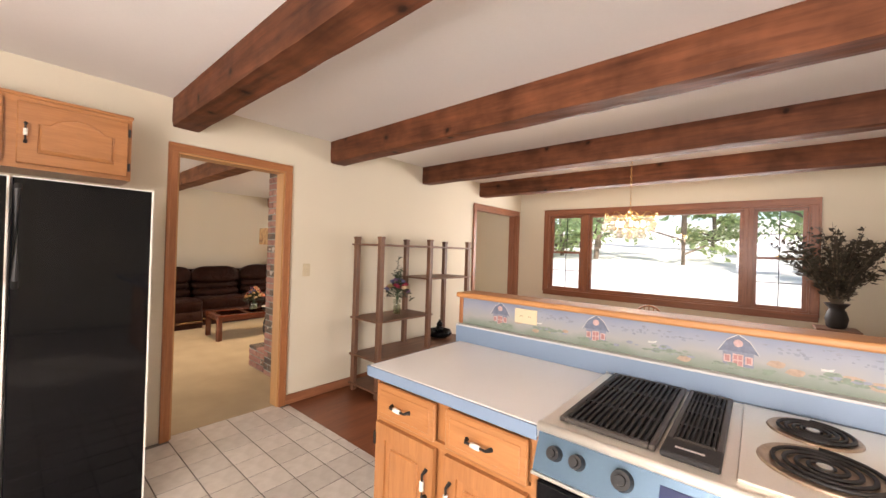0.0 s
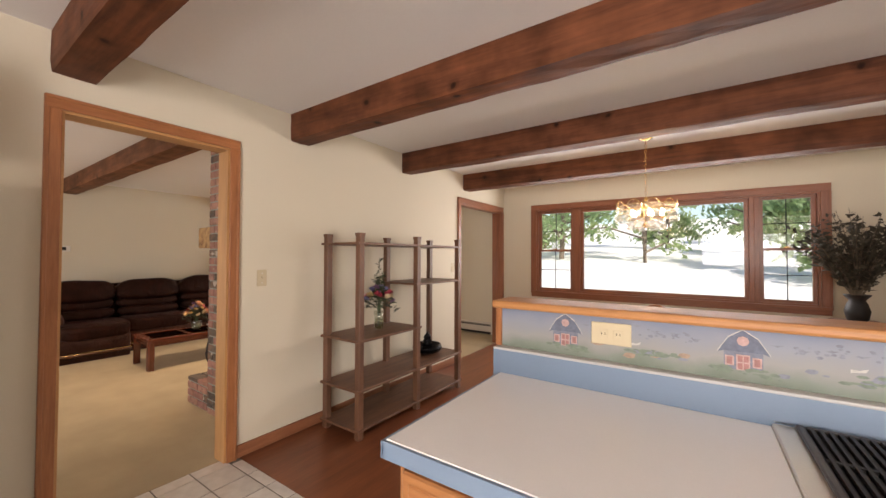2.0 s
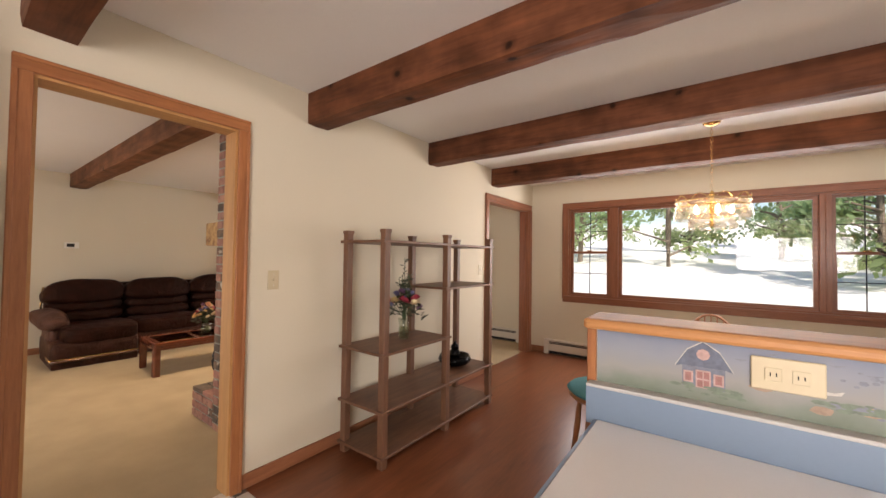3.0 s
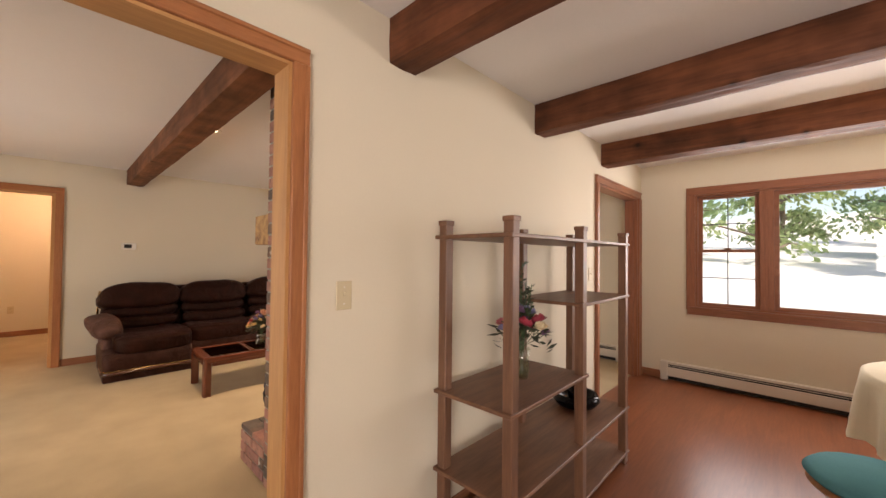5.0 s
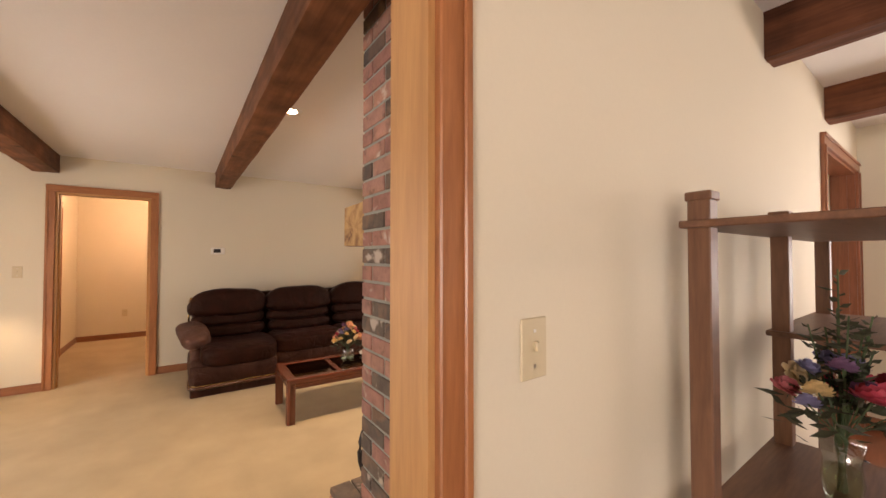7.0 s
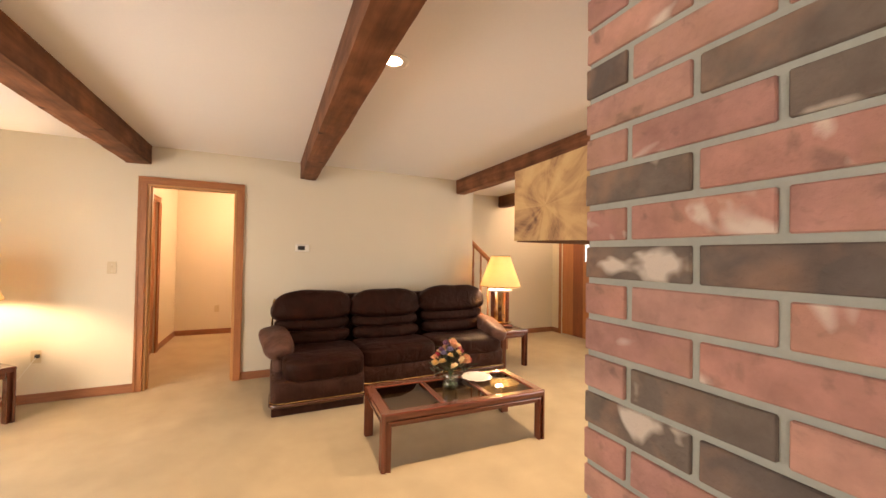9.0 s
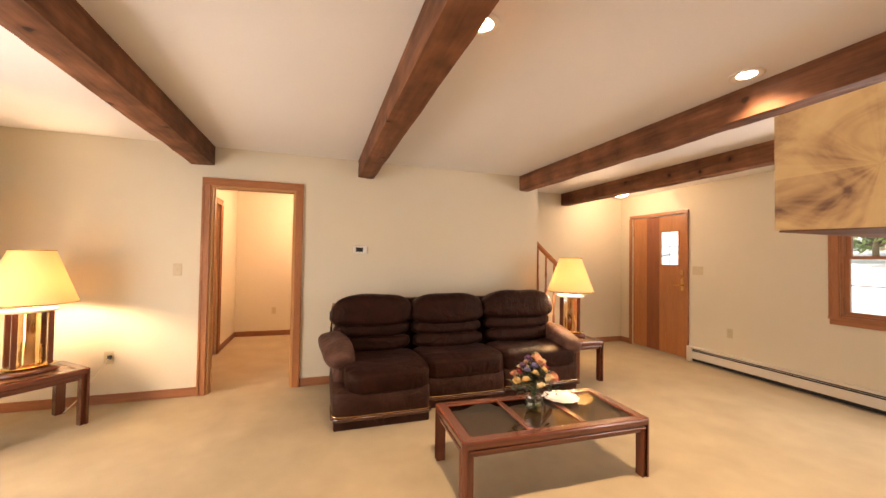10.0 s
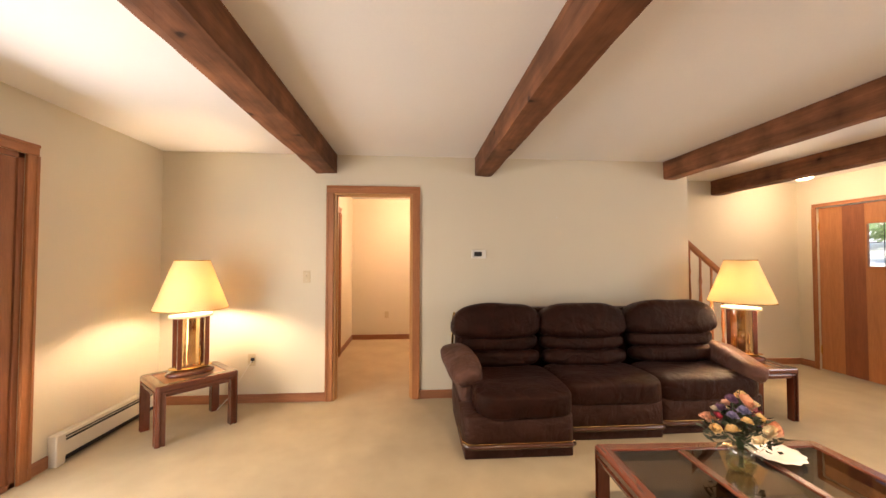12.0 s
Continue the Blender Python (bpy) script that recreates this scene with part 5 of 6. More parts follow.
def bouquet(at, label, vase_prof, heads, spikes, seed, spread=0.11, height=0.16):
    t = thing("flower_vase", label, "flower vase", at)
    rl = random.Random(seed)
    p = part("vase", lathe(bmesh.new(), vase_prof, n=20), M["clear"], t, "clear glass vase", True)
    p.visible_shadow = False
    vh = vase_prof[-1][1]
    wtr = part("water", lathe(bmesh.new(), [(vase_prof[0][0] * 0.85, 0.006), (vase_prof[1][0] * 0.88, vase_prof[1][1]), (vase_prof[1][0] * 0.8, vh * 0.55), (0, vh * 0.55)], n=16), pane_glass("vase_water", (0.86, 0.88, 0.76), 0.1), t)
    stems, leaves = bmesh.new(), bmesh.new()
    for k, (col, r) in enumerate(heads):
        a = k * 2.4 + rl.uniform(-0.3, 0.3)
        q = spread * math.sqrt((k + 0.5) / len(heads))
        top = Vector((q * math.cos(a), q * math.sin(a), vh + height * (0.95 - 0.62 * (q / spread) ** 1.6) + rl.uniform(-0.015, 0.02)))
        tube(stems, [(0.01 * math.cos(a), 0.01 * math.sin(a), 0.02), (0.012 * math.cos(a + 2), 0.012 * math.sin(a + 2), vh), top], 0.002, 5)
        bm = bmesh.new()
        bloom(bm, top, r * 1.0, rl, 36)
        part("bloom", bm, petal[col], t, {"red": "dark red bloom", "cream": "cream bloom", "blue": "dusky blue bloom", "yellow": "yellow bloom", "orange": "apricot bloom", "purple": "purple bloom", "pink": "pink bloom"}[col])
        for j in range(6):
            b = top + Vector((0, 0, -0.02 - 0.015 * j))
            leaf_quads(leaves, b, b + Vector((rl.gauss(0, 0.04), rl.gauss(0, 0.04), rl.uniform(-0.01, 0.04))), 0.009, rl)
    for k in range(spikes[0]):
        a = rl.uniform(0, 6.28)
        top = Vector((0.06 * math.cos(a) * (k > 0), 0.06 * math.sin(a) * (k > 0), vh + spikes[1] * (1 if k == 0 else rl.uniform(0.55, 0.8))))
        tube(stems, [(0, 0, 0.03), (0, 0, vh), top], 0.0022, 5)
        for j in range(22):
            b = Vector((0, 0, vh)) + (top - Vector((0, 0, vh))) * (0.3 + 0.7 * j / 22)
            leaf_quads(leaves, b, b + Vector((rl.gauss(0, 0.022), rl.gauss(0, 0.022), 0.012)), 0.008, rl)
    part("stem", stems, M["stem"], t)
    part("foliage", leaves, M["stem_d"], t, "dark olive leaves")
    return t


bouquet((-2.915, 2.78, 0.7235), "glass vase of red, cream and blue flowers", [(0.034, 0.0), (0.042, 0.05), (0.036, 0.1), (0.045, 0.15)],
        [("blue", 0.036), ("blue", 0.034), ("purple", 0.034), ("blue", 0.034), ("blue", 0.032), ("purple", 0.03), ("blue", 0.032), ("yellow", 0.036), ("red", 0.052), ("cream", 0.05), ("red", 0.05), ("cream", 0.05), ("pink", 0.036), ("cream", 0.04), ("red", 0.04), ("blue", 0.03), ("purple", 0.03)], (9, 0.45), 4, 0.125, 0.235)
bouquet((-6.14, 2.68, 0.366), "small glass vase of apricot and purple flowers", [(0.05, 0.0), (0.062, 0.035), (0.054, 0.085), (0.062, 0.115)],
        [("orange", 0.05), ("yellow", 0.035), ("purple", 0.03), ("cream", 0.032), ("orange", 0.032), ("blue", 0.03), ("pink", 0.034), ("purple", 0.03), ("yellow", 0.03), ("purple", 0.03), ("blue", 0.028), ("red", 0.03), ("cream", 0.028), ("yellow", 0.028), ("blue", 0.03), ("red", 0.026), ("orange", 0.046), ("cream", 0.034), ("yellow", 0.036), ("pink", 0.03), ("orange", 0.034), ("cream", 0.038), ("purple", 0.026), ("yellow", 0.03), ("red", 0.028), ("orange", 0.042), ("cream", 0.036), ("blue", 0.028)], (6, 0.27), 9, 0.145, 0.235)

blk = thing("black_bowl", "glossy black ceramic bowl with a lidded jar on a shelf", "bowl", (-2.951, 3.514, 0.3635))
part("bowl", lathe(bmesh.new(), [(0.07, 0.0), (0.125, 0.015), (0.152, 0.05), (0.135, 0.088), (0.12, 0.082), (0.11, 0.05), (0.0, 0.03)], n=24), M["black"], blk, smooth=True)
part("jar", lathe(bmesh.new(), [(0.04, 0.03), (0.05, 0.07), (0.045, 0.12), (0.03, 0.14), (0.042, 0.15), (0.03, 0.175), (0.012, 0.19), (0.014, 0.205), (0.0, 0.212)], n=18), M["black"], blk, smooth=True)


def tall_plant():
    t = thing("potted_plant", "tall dark branching plant in a dark vase", "plant", (0.55, 5.55, 0))
    part("pedestal", B((-0.14, -0.14, 0.001, 0.14, 0.14, 0.72), (-0.16, -0.16, 0.72, 0.16, 0.16, 0.745), bevel=0.006), M["shelf"][2], t, "dark wooden pedestal")
    part("vase", lathe(bmesh.new(), [(0.06, 0.7455), (0.075, 0.765), (0.088, 0.84), (0.07, 0.91), (0.055, 0.94), (0.09, 0.985), (0.095, 0.995), (0.078, 0.985), (0.048, 0.94), (0.0, 0.9)], n=20), M["iron"], t, "dark turned vase", True)
    rl = random.Random(21)
    br, lv = bmesh.new(), bmesh.new()
    for k in range(85):
        a = rl.uniform(0, 6.28)
        ln = rl.uniform(0.45, 0.9)
        lean = rl.uniform(0.05, 0.62)
        p0 = Vector((0, 0, 0.93))
        dirv = Vector((math.cos(a) * lean, math.sin(a) * lean * 0.35, 1)).normalized()
        p1 = p0 + dirv * ln * 0.5
        p2 = p1 + (dirv + Vector((math.cos(a) * 0.35, 0, -0.15))).normalized() * ln * 0.5
        tube(br, [p0, p1, p2], [0.004, 0.003, 0.0015], 5)
        for j in range(26):
            s = 0.25 + 0.75 * j / 26
            b = p0 + (p1 - p0) * (s * 2) if s < 0.5 else p1 + (p2 - p1) * (s * 2 - 1)
            leaf_quads(lv, b, b + Vector((rl.gauss(0, 0.04), rl.gauss(0, 0.03), rl.uniform(-0.02, 0.06))), 0.017, rl)
    part("branch", br, M["bark"], t)
    part("foliage", lv, surface("leaf_dusky", (0.05, 0.042, 0.026), 0.7, 0.35, 20, 90, 0.1), t, "dark dusky leaves")


tall_plant()

# ---- dining table and chairs ----
M["cloth"] = fabric("tablecloth_cream", (0.72, 0.66, 0.5), 120, 0.08)
M["teal"] = fabric("cushion_teal", (0.10, 0.30, 0.34), 150, 0.15)
dt = thing("dining_table", "round dining table on a turned pedestal", "table", (-1.04, 4.18, 0))
part("tabletop", lathe(bmesh.new(), [(0.0, 0.715), (0.57, 0.715), (0.58, 0.73), (0.57, 0.745), (0.0, 0.745)], n=40), M["trim"][0], dt)
part("pedestal", lathe(bmesh.new(), [(0.22, 0.001), (0.22, 0.03), (0.07, 0.07), (0.05, 0.2), (0.09, 0.4), (0.05, 0.6), (0.12, 0.714)], n=20), M["trim"][2], dt, smooth=True)
tcl = thing("tablecloth", "cream lace-edged cloth draped over the table", "tablecloth", (-1.04, 4.18, 0))
cb = bmesh.new()
rings, n = [], 96
for r, z, fold in ((0.0, 0.749, 0), (0.3, 0.749, 0), (0.575, 0.749, 0), (0.592, 0.742, 0.0), (0.602, 0.70, 0.006), (0.612, 0.60, 0.02), (0.622, 0.46, 0.03), (0.628, 0.40, 0.034)):
    rings.append([cb.verts.new(((r + fold * math.sin(i * 2 * math.pi * 14 / n)) * math.cos(2 * math.pi * i / n), (r + fold * math.sin(i * 2 * math.pi * 14 / n)) * math.sin(2 * math.pi * i / n), z + (0.012 * math.cos(i * 2 * math.pi * 24 / n) if z < 0.41 else 0))) for i in range(n)])
for a, b in zip(rings, rings[1:]):
    for i in range(n):
        cb.faces.new((a[i], a[(i + 1) % n], b[(i + 1) % n], b[i]))
bmesh.ops.remove_doubles(cb, verts=cb.verts[:], dist=1e-5)
part("cloth", cb, M["cloth"], tcl, smooth=True)
ds = thing("glass_dish", "oval cut-glass dish on the tablecloth", "dish", (-1.40, 4.06, 0.7505))
part("dish", lathe(bmesh.new(), [(0.06, 0.0), (0.1, 0.008), (0.14, 0.022), (0.15, 0.024), (0.14, 0.016), (0.0, 0.006)], n=24, sx=1.0, sy=0.7), M["clear"], ds, smooth=True)
cup = thing("blue_cup", "dark blue cup on the dining table", "cup", (-1.20, 4.12, 0.7505))
part("cup", lathe(bmesh.new(), [(0.03, 0.0), (0.036, 0.03), (0.04, 0.12), (0.037, 0.12), (0.032, 0.03), (0.0, 0.01)], n=18), surface("cup_blue", (0.07, 0.13, 0.25), 0.25, 0.1), cup, smooth=True)


def dining_chair(at, rz):
    c = thing("dining_chair", "honey oak bow-back chair with a teal cushion", "chair", at, rz, "chairs round the table")
    w = M["trim"]
    part("seat", lathe(bmesh.new(), [(0.0, 0.41), (0.19, 0.41), (0.21, 0.425), (0.205, 0.44), (0.0, 0.435)], n=28), w[0], c)
    part("cushion", lathe(bmesh.new(), [(0.0, 0.4405), (0.18, 0.441), (0.2, 0.46), (0.18, 0.478), (0.0, 0.485)], n=28), M["teal"], c, "round teal seat cushion", True)
    for x, y in ((-0.14, -0.13), (0.14, -0.13), (-0.14, 0.14), (0.14, 0.14)):
        part("leg", tube(bmesh.new(), [(x * 1.3, y * 1.3, 0.001), (x * 1.1, y * 1.1, 0.22), (x, y, 0.412)], [0.013, 0.02, 0.015], 10), w[2], c, smooth=True)
    bow = [(0.19 * math.cos(math.pi * q / 16), 0.17 + 0.06 * math.sin(math.pi * q / 16), 0.44 + 0.36 * math.sin(math.pi * q / 16) ** 0.7) for q in range(17)]
    part("bow", tube(bmesh.new(), bow, 0.012, 8), w[0], c, smooth=True)
    for k in range(5):
        x = -0.1 + 0.05 * k
        s = math.sqrt(max(0, 1 - (x / 0.19) ** 2))
        part("spindle", tube(bmesh.new(), [(x, 0.16, 0.43), (x, 0.17 + 0.06 * s, 0.44 + 0.36 * s ** 0.7)], 0.006, 6), w[2], c)
    part("stretcher", tube(bmesh.new(), [(-0.165, 0, 0.2), (0.165, 0, 0.2)], 0.009, 8), w[0], c)
    return c


ch0 = dining_chair((-1.05, 5.03, 0), 4)
copy_thing(ch0, pose(-0.32, 4.40, 0, 0, 0, -80))
sl = thing("stool", "round wooden stool with a teal cushion", "stool", (-1.63, 3.39, 0))
part("seat", lathe(bmesh.new(), [(0.0, 0.40), (0.22, 0.40), (0.235, 0.415), (0.225, 0.43), (0.0, 0.43)], n=32), M["trim"][0], sl)
part("cushion", lathe(bmesh.new(), [(0.0, 0.4305), (0.22, 0.431), (0.245, 0.455), (0.22, 0.478), (0.0, 0.488)], n=32), M["teal"], sl, "round teal cushion", True)
for x, y in ((-0.13, -0.13), (0.13, -0.13), (-0.13, 0.13), (0.13, 0.13)):
    part("leg", tube(bmesh.new(), [(x * 1.3, y * 1.3, 0.001), (x * 1.1, y * 1.1, 0.22), (x, y, 0.402)], [0.013, 0.02, 0.015], 10), M["trim"][2], sl, smooth=True)

# ---- sofa ----
def velvet(name, c):
    """Brushed pile: streaky nap, soft creases, a warm brown sheen."""
    m, nt, b = mat_new(name, 0.44)
    v = coords(nt, (1, 1, 1))
    n1, n2, n3 = noise_node(nt, v, 5.5, 4, 0.55, 0.8), noise_node(nt, v, 220, 3), noise_node(nt, v, 8, 3, 0.5, 1.0)
    r = ramp_node(nt, [(0.3, shade(c, 0.65)), (0.5, c), (0.65, shade(c, 1.35)), (0.8, shade(c, 1.9))])
    nt.links.new(n1, r.inputs[0])
    nt.links.new(r.outputs[0], b.inputs["Base Color"])
    b.inputs["Sheen Weight"].default_value, b.inputs["Sheen Roughness"].default_value = 0.07, 0.3
    b.inputs["Sheen Tint"].default_value = (0.8, 0.5, 0.42, 1)
    b.inputs["Specular IOR Level"].default_value = 0.2
    b.inputs["Specular Tint"].default_value = (1.0, 0.66, 0.5, 1)
    mx = nt.nodes.new("ShaderNodeMix")
    mx.inputs[0].default_value = 0.12
    nt.links.new(n3, mx.inputs[2])
    nt.links.new(n2, mx.inputs[3])
    bump_to(nt, b, mx.outputs[0], 0.75, 0.035)
    return m


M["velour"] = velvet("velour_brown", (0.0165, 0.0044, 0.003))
# paler copies of the velour: sheen on arms and kick panels put into colour
M["velour_arm"] = velvet("velour_brown_sheen", (0.105, 0.053, 0.04))
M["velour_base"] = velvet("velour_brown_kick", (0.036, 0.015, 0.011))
M["sofa_wood"] = wood("sofa_wood_dark", (0.085, 0.026, 0.013), (0.04, 0.013, 0.008), 1, 0.25, 12, False, 0.04, 0.1, 0.5)


def sofa():
    s = thing("reclining_sofa", "dark brown velour reclining sofa with pillowed back sections", "sofa", (-0.01, -0.025, 0))
    secs = [(1.47, 2.262, -6.96, 0.0), (2.262, 3.068, -7.17, 0.0), (3.068, 3.95, -7.22, 0.02)]
    tilt = Euler((0, radians(-12), 0)).to_matrix()
    for i, (a, b, xf, up) in enumerate(secs):
        m, h = (a + b) / 2, (b - a) / 2
        part("base_panel", puff(bmesh.new(), ((xf - 7.85) / 2, m, 0.185), ((xf + 7.85) / 2, h + 0.003, 0.115), 0.16, 28, 10), M["velour_base"], s, "greyish brown velour kick panel, painted paler for sheen", True)
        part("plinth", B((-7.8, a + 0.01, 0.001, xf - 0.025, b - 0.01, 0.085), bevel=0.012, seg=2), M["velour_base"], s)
        part("base_rail", tube(bmesh.new(), [(xf - 0.3, a + 0.005, 0.095), (xf - 0.05, a + 0.004, 0.095), (xf - 0.012, a + 0.03, 0.095), (xf + 0.002, a + 0.08, 0.095), (xf + 0.002, b - 0.04, 0.095), (xf - 0.02, b - 0.008, 0.095)], 0.017, 8), M["sofa_wood"], s, "glossy dark wood base rail", True)
        part("rail_beading", tube(bmesh.new(), [(xf - 0.3, a + 0.001, 0.117), (xf - 0.05, a, 0.117), (xf - 0.01, a + 0.028, 0.117), (xf + 0.005, a + 0.08, 0.117), (xf + 0.005, b - 0.04, 0.117), (xf - 0.018, b - 0.008, 0.117)], 0.004, 6), M["brass"], s, "thin brass beading")
        ca, cb2 = (a + 0.1 if i == 0 else a), (b - 0.02 if i == 2 else b)
        cm, chh = (ca + cb2) / 2, (cb2 - ca) / 2
        cu = puff(bmesh.new(), ((xf + 0.015 - 7.72) / 2, cm, 0.372), ((xf + 0.015 + 7.72) / 2, chh + 0.004, 0.094), 0.3, 44, 20, rot=Euler((0, radians(-2), 0)).to_matrix(), lumps=0.03, seed=i)
        for v in cu.verts:
            # sat-in hollow, and a front lip that droops
            q, f = (v.co.y - cm) / chh, (v.co.x + 7.72) / (xf + 7.72)
            if v.co.z > 0.40:
                v.co.z -= 0.022 * max(0, 1 - q * q) * math.exp(-((f - 0.45) / 0.3) ** 2)
            v.co.z -= 0.03 * max(0.0, f - 0.75) / 0.25
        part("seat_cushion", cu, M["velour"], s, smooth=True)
        for z, hz, dx, tk, w in ((0.818, 0.158, -7.768, 0.142, 1.0), (0.638, 0.078, -7.752, 0.112, 0.93), (0.515, 0.078, -7.715, 0.118, 0.93)):
            bk = puff(bmesh.new(), (dx, m, z + up), (tk, h * w + 0.004, hz), 0.5 if hz > 0.1 else 0.62, 52, 22, rot=tilt, lumps=0.07, seed=i * 7 + z)
            for v in bk.verts:
                q = (v.co.y - m) / h
                if hz > 0.1 and v.co.z > z + up:
                    v.co.z -= 0.055 * q * q * q * q
                # gathered creases
                if v.co.x > dx and hz < 0.1:
                    v.co.x += (0.016 if i == 2 else 0.008) * noise.noise(Vector((0, v.co.y * 19, v.co.z * 3 + i)))
                # the rolls sag in the middle
                v.co.z -= 0.022 * (1 - q * q) if hz < 0.1 else 0.012 * (1 - q * q) * (v.co.z < z + up)
            part("back_pillow", bk, M["velour"], s, smooth=True)
    for y0, sg, rz, zc in ((1.525, -1, 10, 0.525), (3.90, 1, -10, 0.505)):
        rot = Euler((radians(-14 * sg), radians(11), radians(rz))).to_matrix()
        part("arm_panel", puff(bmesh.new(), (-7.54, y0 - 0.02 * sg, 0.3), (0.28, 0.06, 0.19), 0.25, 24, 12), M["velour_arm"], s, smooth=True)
        part("arm_pad", puff(bmesh.new(), (-7.48, y0 + 0.01 * sg, zc), (0.30, 0.128, 0.086), 0.62, 34, 18, rot=rot, lumps=0.1, seed=sg), M["velour_arm"], s, "puffy velour arm pad, painted paler for sheen", True)
    for y, sg in ((1.478, -1), (3.945, 1)):
        part("side_trim", tube(bmesh.new(), [(-7.86, y, 0.42), (-7.82, y, 0.66), (-7.83, y - 0.004 * sg, 0.82), (-7.86, y - 0.02 * sg, 0.885)], 0.011, 8), M["brass"], s, "thin brass side trim", True)
    part("back_shell", puff(bmesh.new(), (-7.93, 2.71, 0.52), (0.085, 1.20, 0.40), 0.2, 40, 12), M["velour"], s, smooth=True)
    return s


sofa()

# ---- tables ----
M["cane"] = wood("table_inlay", (0.42, 0.21, 0.10), (0.26, 0.11, 0.05), 0, 0.25, 12, False, 0.05, 0.15, 0.4)


def rounded_leg(bm, x, y, w, z1, sx, sy):
    """Post with a rounded outer corner that turns into the top's edge."""
    prof = []
    for q in range(6):
        a = math.pi / 2 * q / 5
        prof.append((x + sx * (w * 0.5 - w * 0.45 * (1 - math.sin(a))), y + sy * (w * 0.5 - w * 0.45 * (1 - math.cos(a)))))
    prof += [(x - sx * w / 2, y + sy * w / 2), (x - sx * w / 2, y - sy * w / 2), (x + sx * w / 2, y - sy * w / 2)]
    lo = [bm.verts.new((p[0], p[1], 0.001)) for p in prof]
    hi = [bm.verts.new((p[0], p[1], z1)) for p in prof]
    n = len(prof)
    bm.faces.new(lo)
    bm.faces.new(hi[::-1])
    for i in range(n):
        bm.faces.new((lo[i], lo[(i + 1) % n], hi[(i + 1) % n], hi[i]))
    return bm


def low_table(name, label, at, rz, lx, ly, h, panes, inlay=False, mats=None, group=""):
    t = thing(name, label, "table", at, rz, group)
    w, X, Y = 0.062, lx / 2, ly / 2
    for sx in (-1, 1):
        for sy in (-1, 1):
            bm = bmesh.new()
            rounded_leg(bm, sx * (X - w / 2), sy * (Y - w / 2), w, h - 0.012, sx, sy)
            part("leg", bm, M["table"][2], t)
    fr = 0.075
    top = [(-X + 0.012, -Y, h - 0.045, X - 0.012, -Y + fr, h), (-X + 0.012, Y - fr, h - 0.045, X - 0.012, Y, h)]
    ends = [(-X, -Y + 0.012, h - 0.046, -X + fr, Y - 0.012, h - 0.001), (X - fr, -Y + 0.012, h - 0.046, X, Y - 0.012, h - 0.001)]
    for b in top:
        part("top_rail", B(b, bevel=0.011, seg=2), M["table"][0], t)
    for b in ends:
        part("top_rail", B(b, bevel=0.011, seg=2), M["table"][1], t)
    part("apron", B((-X + 0.07, -Y + 0.012, h - 0.085, X - 0.07, -Y + 0.03, h - 0.045)), M["table"][0], t)
    part("apron", B((-X + 0.07, Y - 0.03, h - 0.085, X - 0.07, Y - 0.012, h - 0.045)), M["table"][0], t)
    part("apron", B((-X + 0.012, -Y + 0.07, h - 0.085, -X + 0.03, Y - 0.07, h - 0.045)), M["table"][1], t)
    part("apron", B((X - 0.03, -Y + 0.07, h - 0.085, X - 0.012, Y - 0.07, h - 0.045)), M["table"][1], t)
    for sg in (-1, 1):
        ya, yc = sorted((sg * Y, sg * (Y - 0.016)))
        part("edge_bead", B((-X + 0.04, ya, h - 0.064, X - 0.04, yc, h - 0.05), bevel=0.005, seg=2), M["table"][0], t)
        xa, xc = sorted((sg * X, sg * (X - 0.016)))
        part("edge_bead", B((xa, -Y + 0.04, h - 0.064, xc, Y - 0.04, h - 0.05), bevel=0.005, seg=2), M["table"][1], t)
    y0, y1 = -Y + fr, Y - fr
    step = (y1 - y0) / panes
    for k in range(panes):
        a, b = y0 + step * k, y0 + step * (k + 1)
        if k:
            part("cross_rail", B((-X + fr, a - 0.022, h - 0.04, X - fr, a + 0.022, h - 0.0015), bevel=0.004), M["table"][0], t)
        a2, b2 = a + (0.022 if k else 0), b - (0.022 if k < panes - 1 else 0)
        if inlay:
            part("inlay_panel", B((-X + fr, a2, h - 0.02, X - fr, b2, h - 0.004)), M["cane"], t, "lighter wood inlay panel")
        else:
            g = part("glass_panel", B((-X + fr, a2, h - 0.014, X - fr, b2, h - 0.007)), M["smoke"], t, "smoked glass inset")
    return t


low_table("coffee_table", "cherry coffee table with three smoked glass insets", (-6.135, 2.715, 0), -2.0, 0.58, 1.26, 0.365, 3)
low_table("end_table", "cherry end table with rounded corner legs", (-7.665, -0.738, 0), -43, 0.57, 0.47, 0.44, 1, True, group="end tables")
low_table("end_table", "cherry end table beside the sofa arm", (-7.70, 4.195, 0), 0, 0.62, 0.40, 0.45, 1, True, group="end tables")
pl = thing("white_plate", "white scalloped plate on the coffee table", "plate", (-6.26, 2.98, 0.366))
pb = bmesh.new()
pr = []
for r, z in ((0.065, 0.0), (0.09, 0.008), (0.124, 0.016), (0.1215, 0.018), (0.085, 0.011), (0.001, 0.007)):
    pr.append([pb.verts.new(((r + (0.006 * math.cos(i * 2 * math.pi * 12 / 48) if r > 0.12 else 0)) * math.cos(2 * math.pi * i / 48), (r + (0.006 * math.cos(i * 2 * math.pi * 12 / 48) if r > 0.12 else 0)) * math.sin(2 * math.pi * i / 48), z)) for i in range(48)])
for a, b in zip(pr, pr[1:]):
    for i in range(48):
        pb.faces.new((a[i], a[(i + 1) % 48], b[(i + 1) % 48], b[i]))
pb.faces.new(pr[0][::-1])
pb.faces.new(pr[-1])
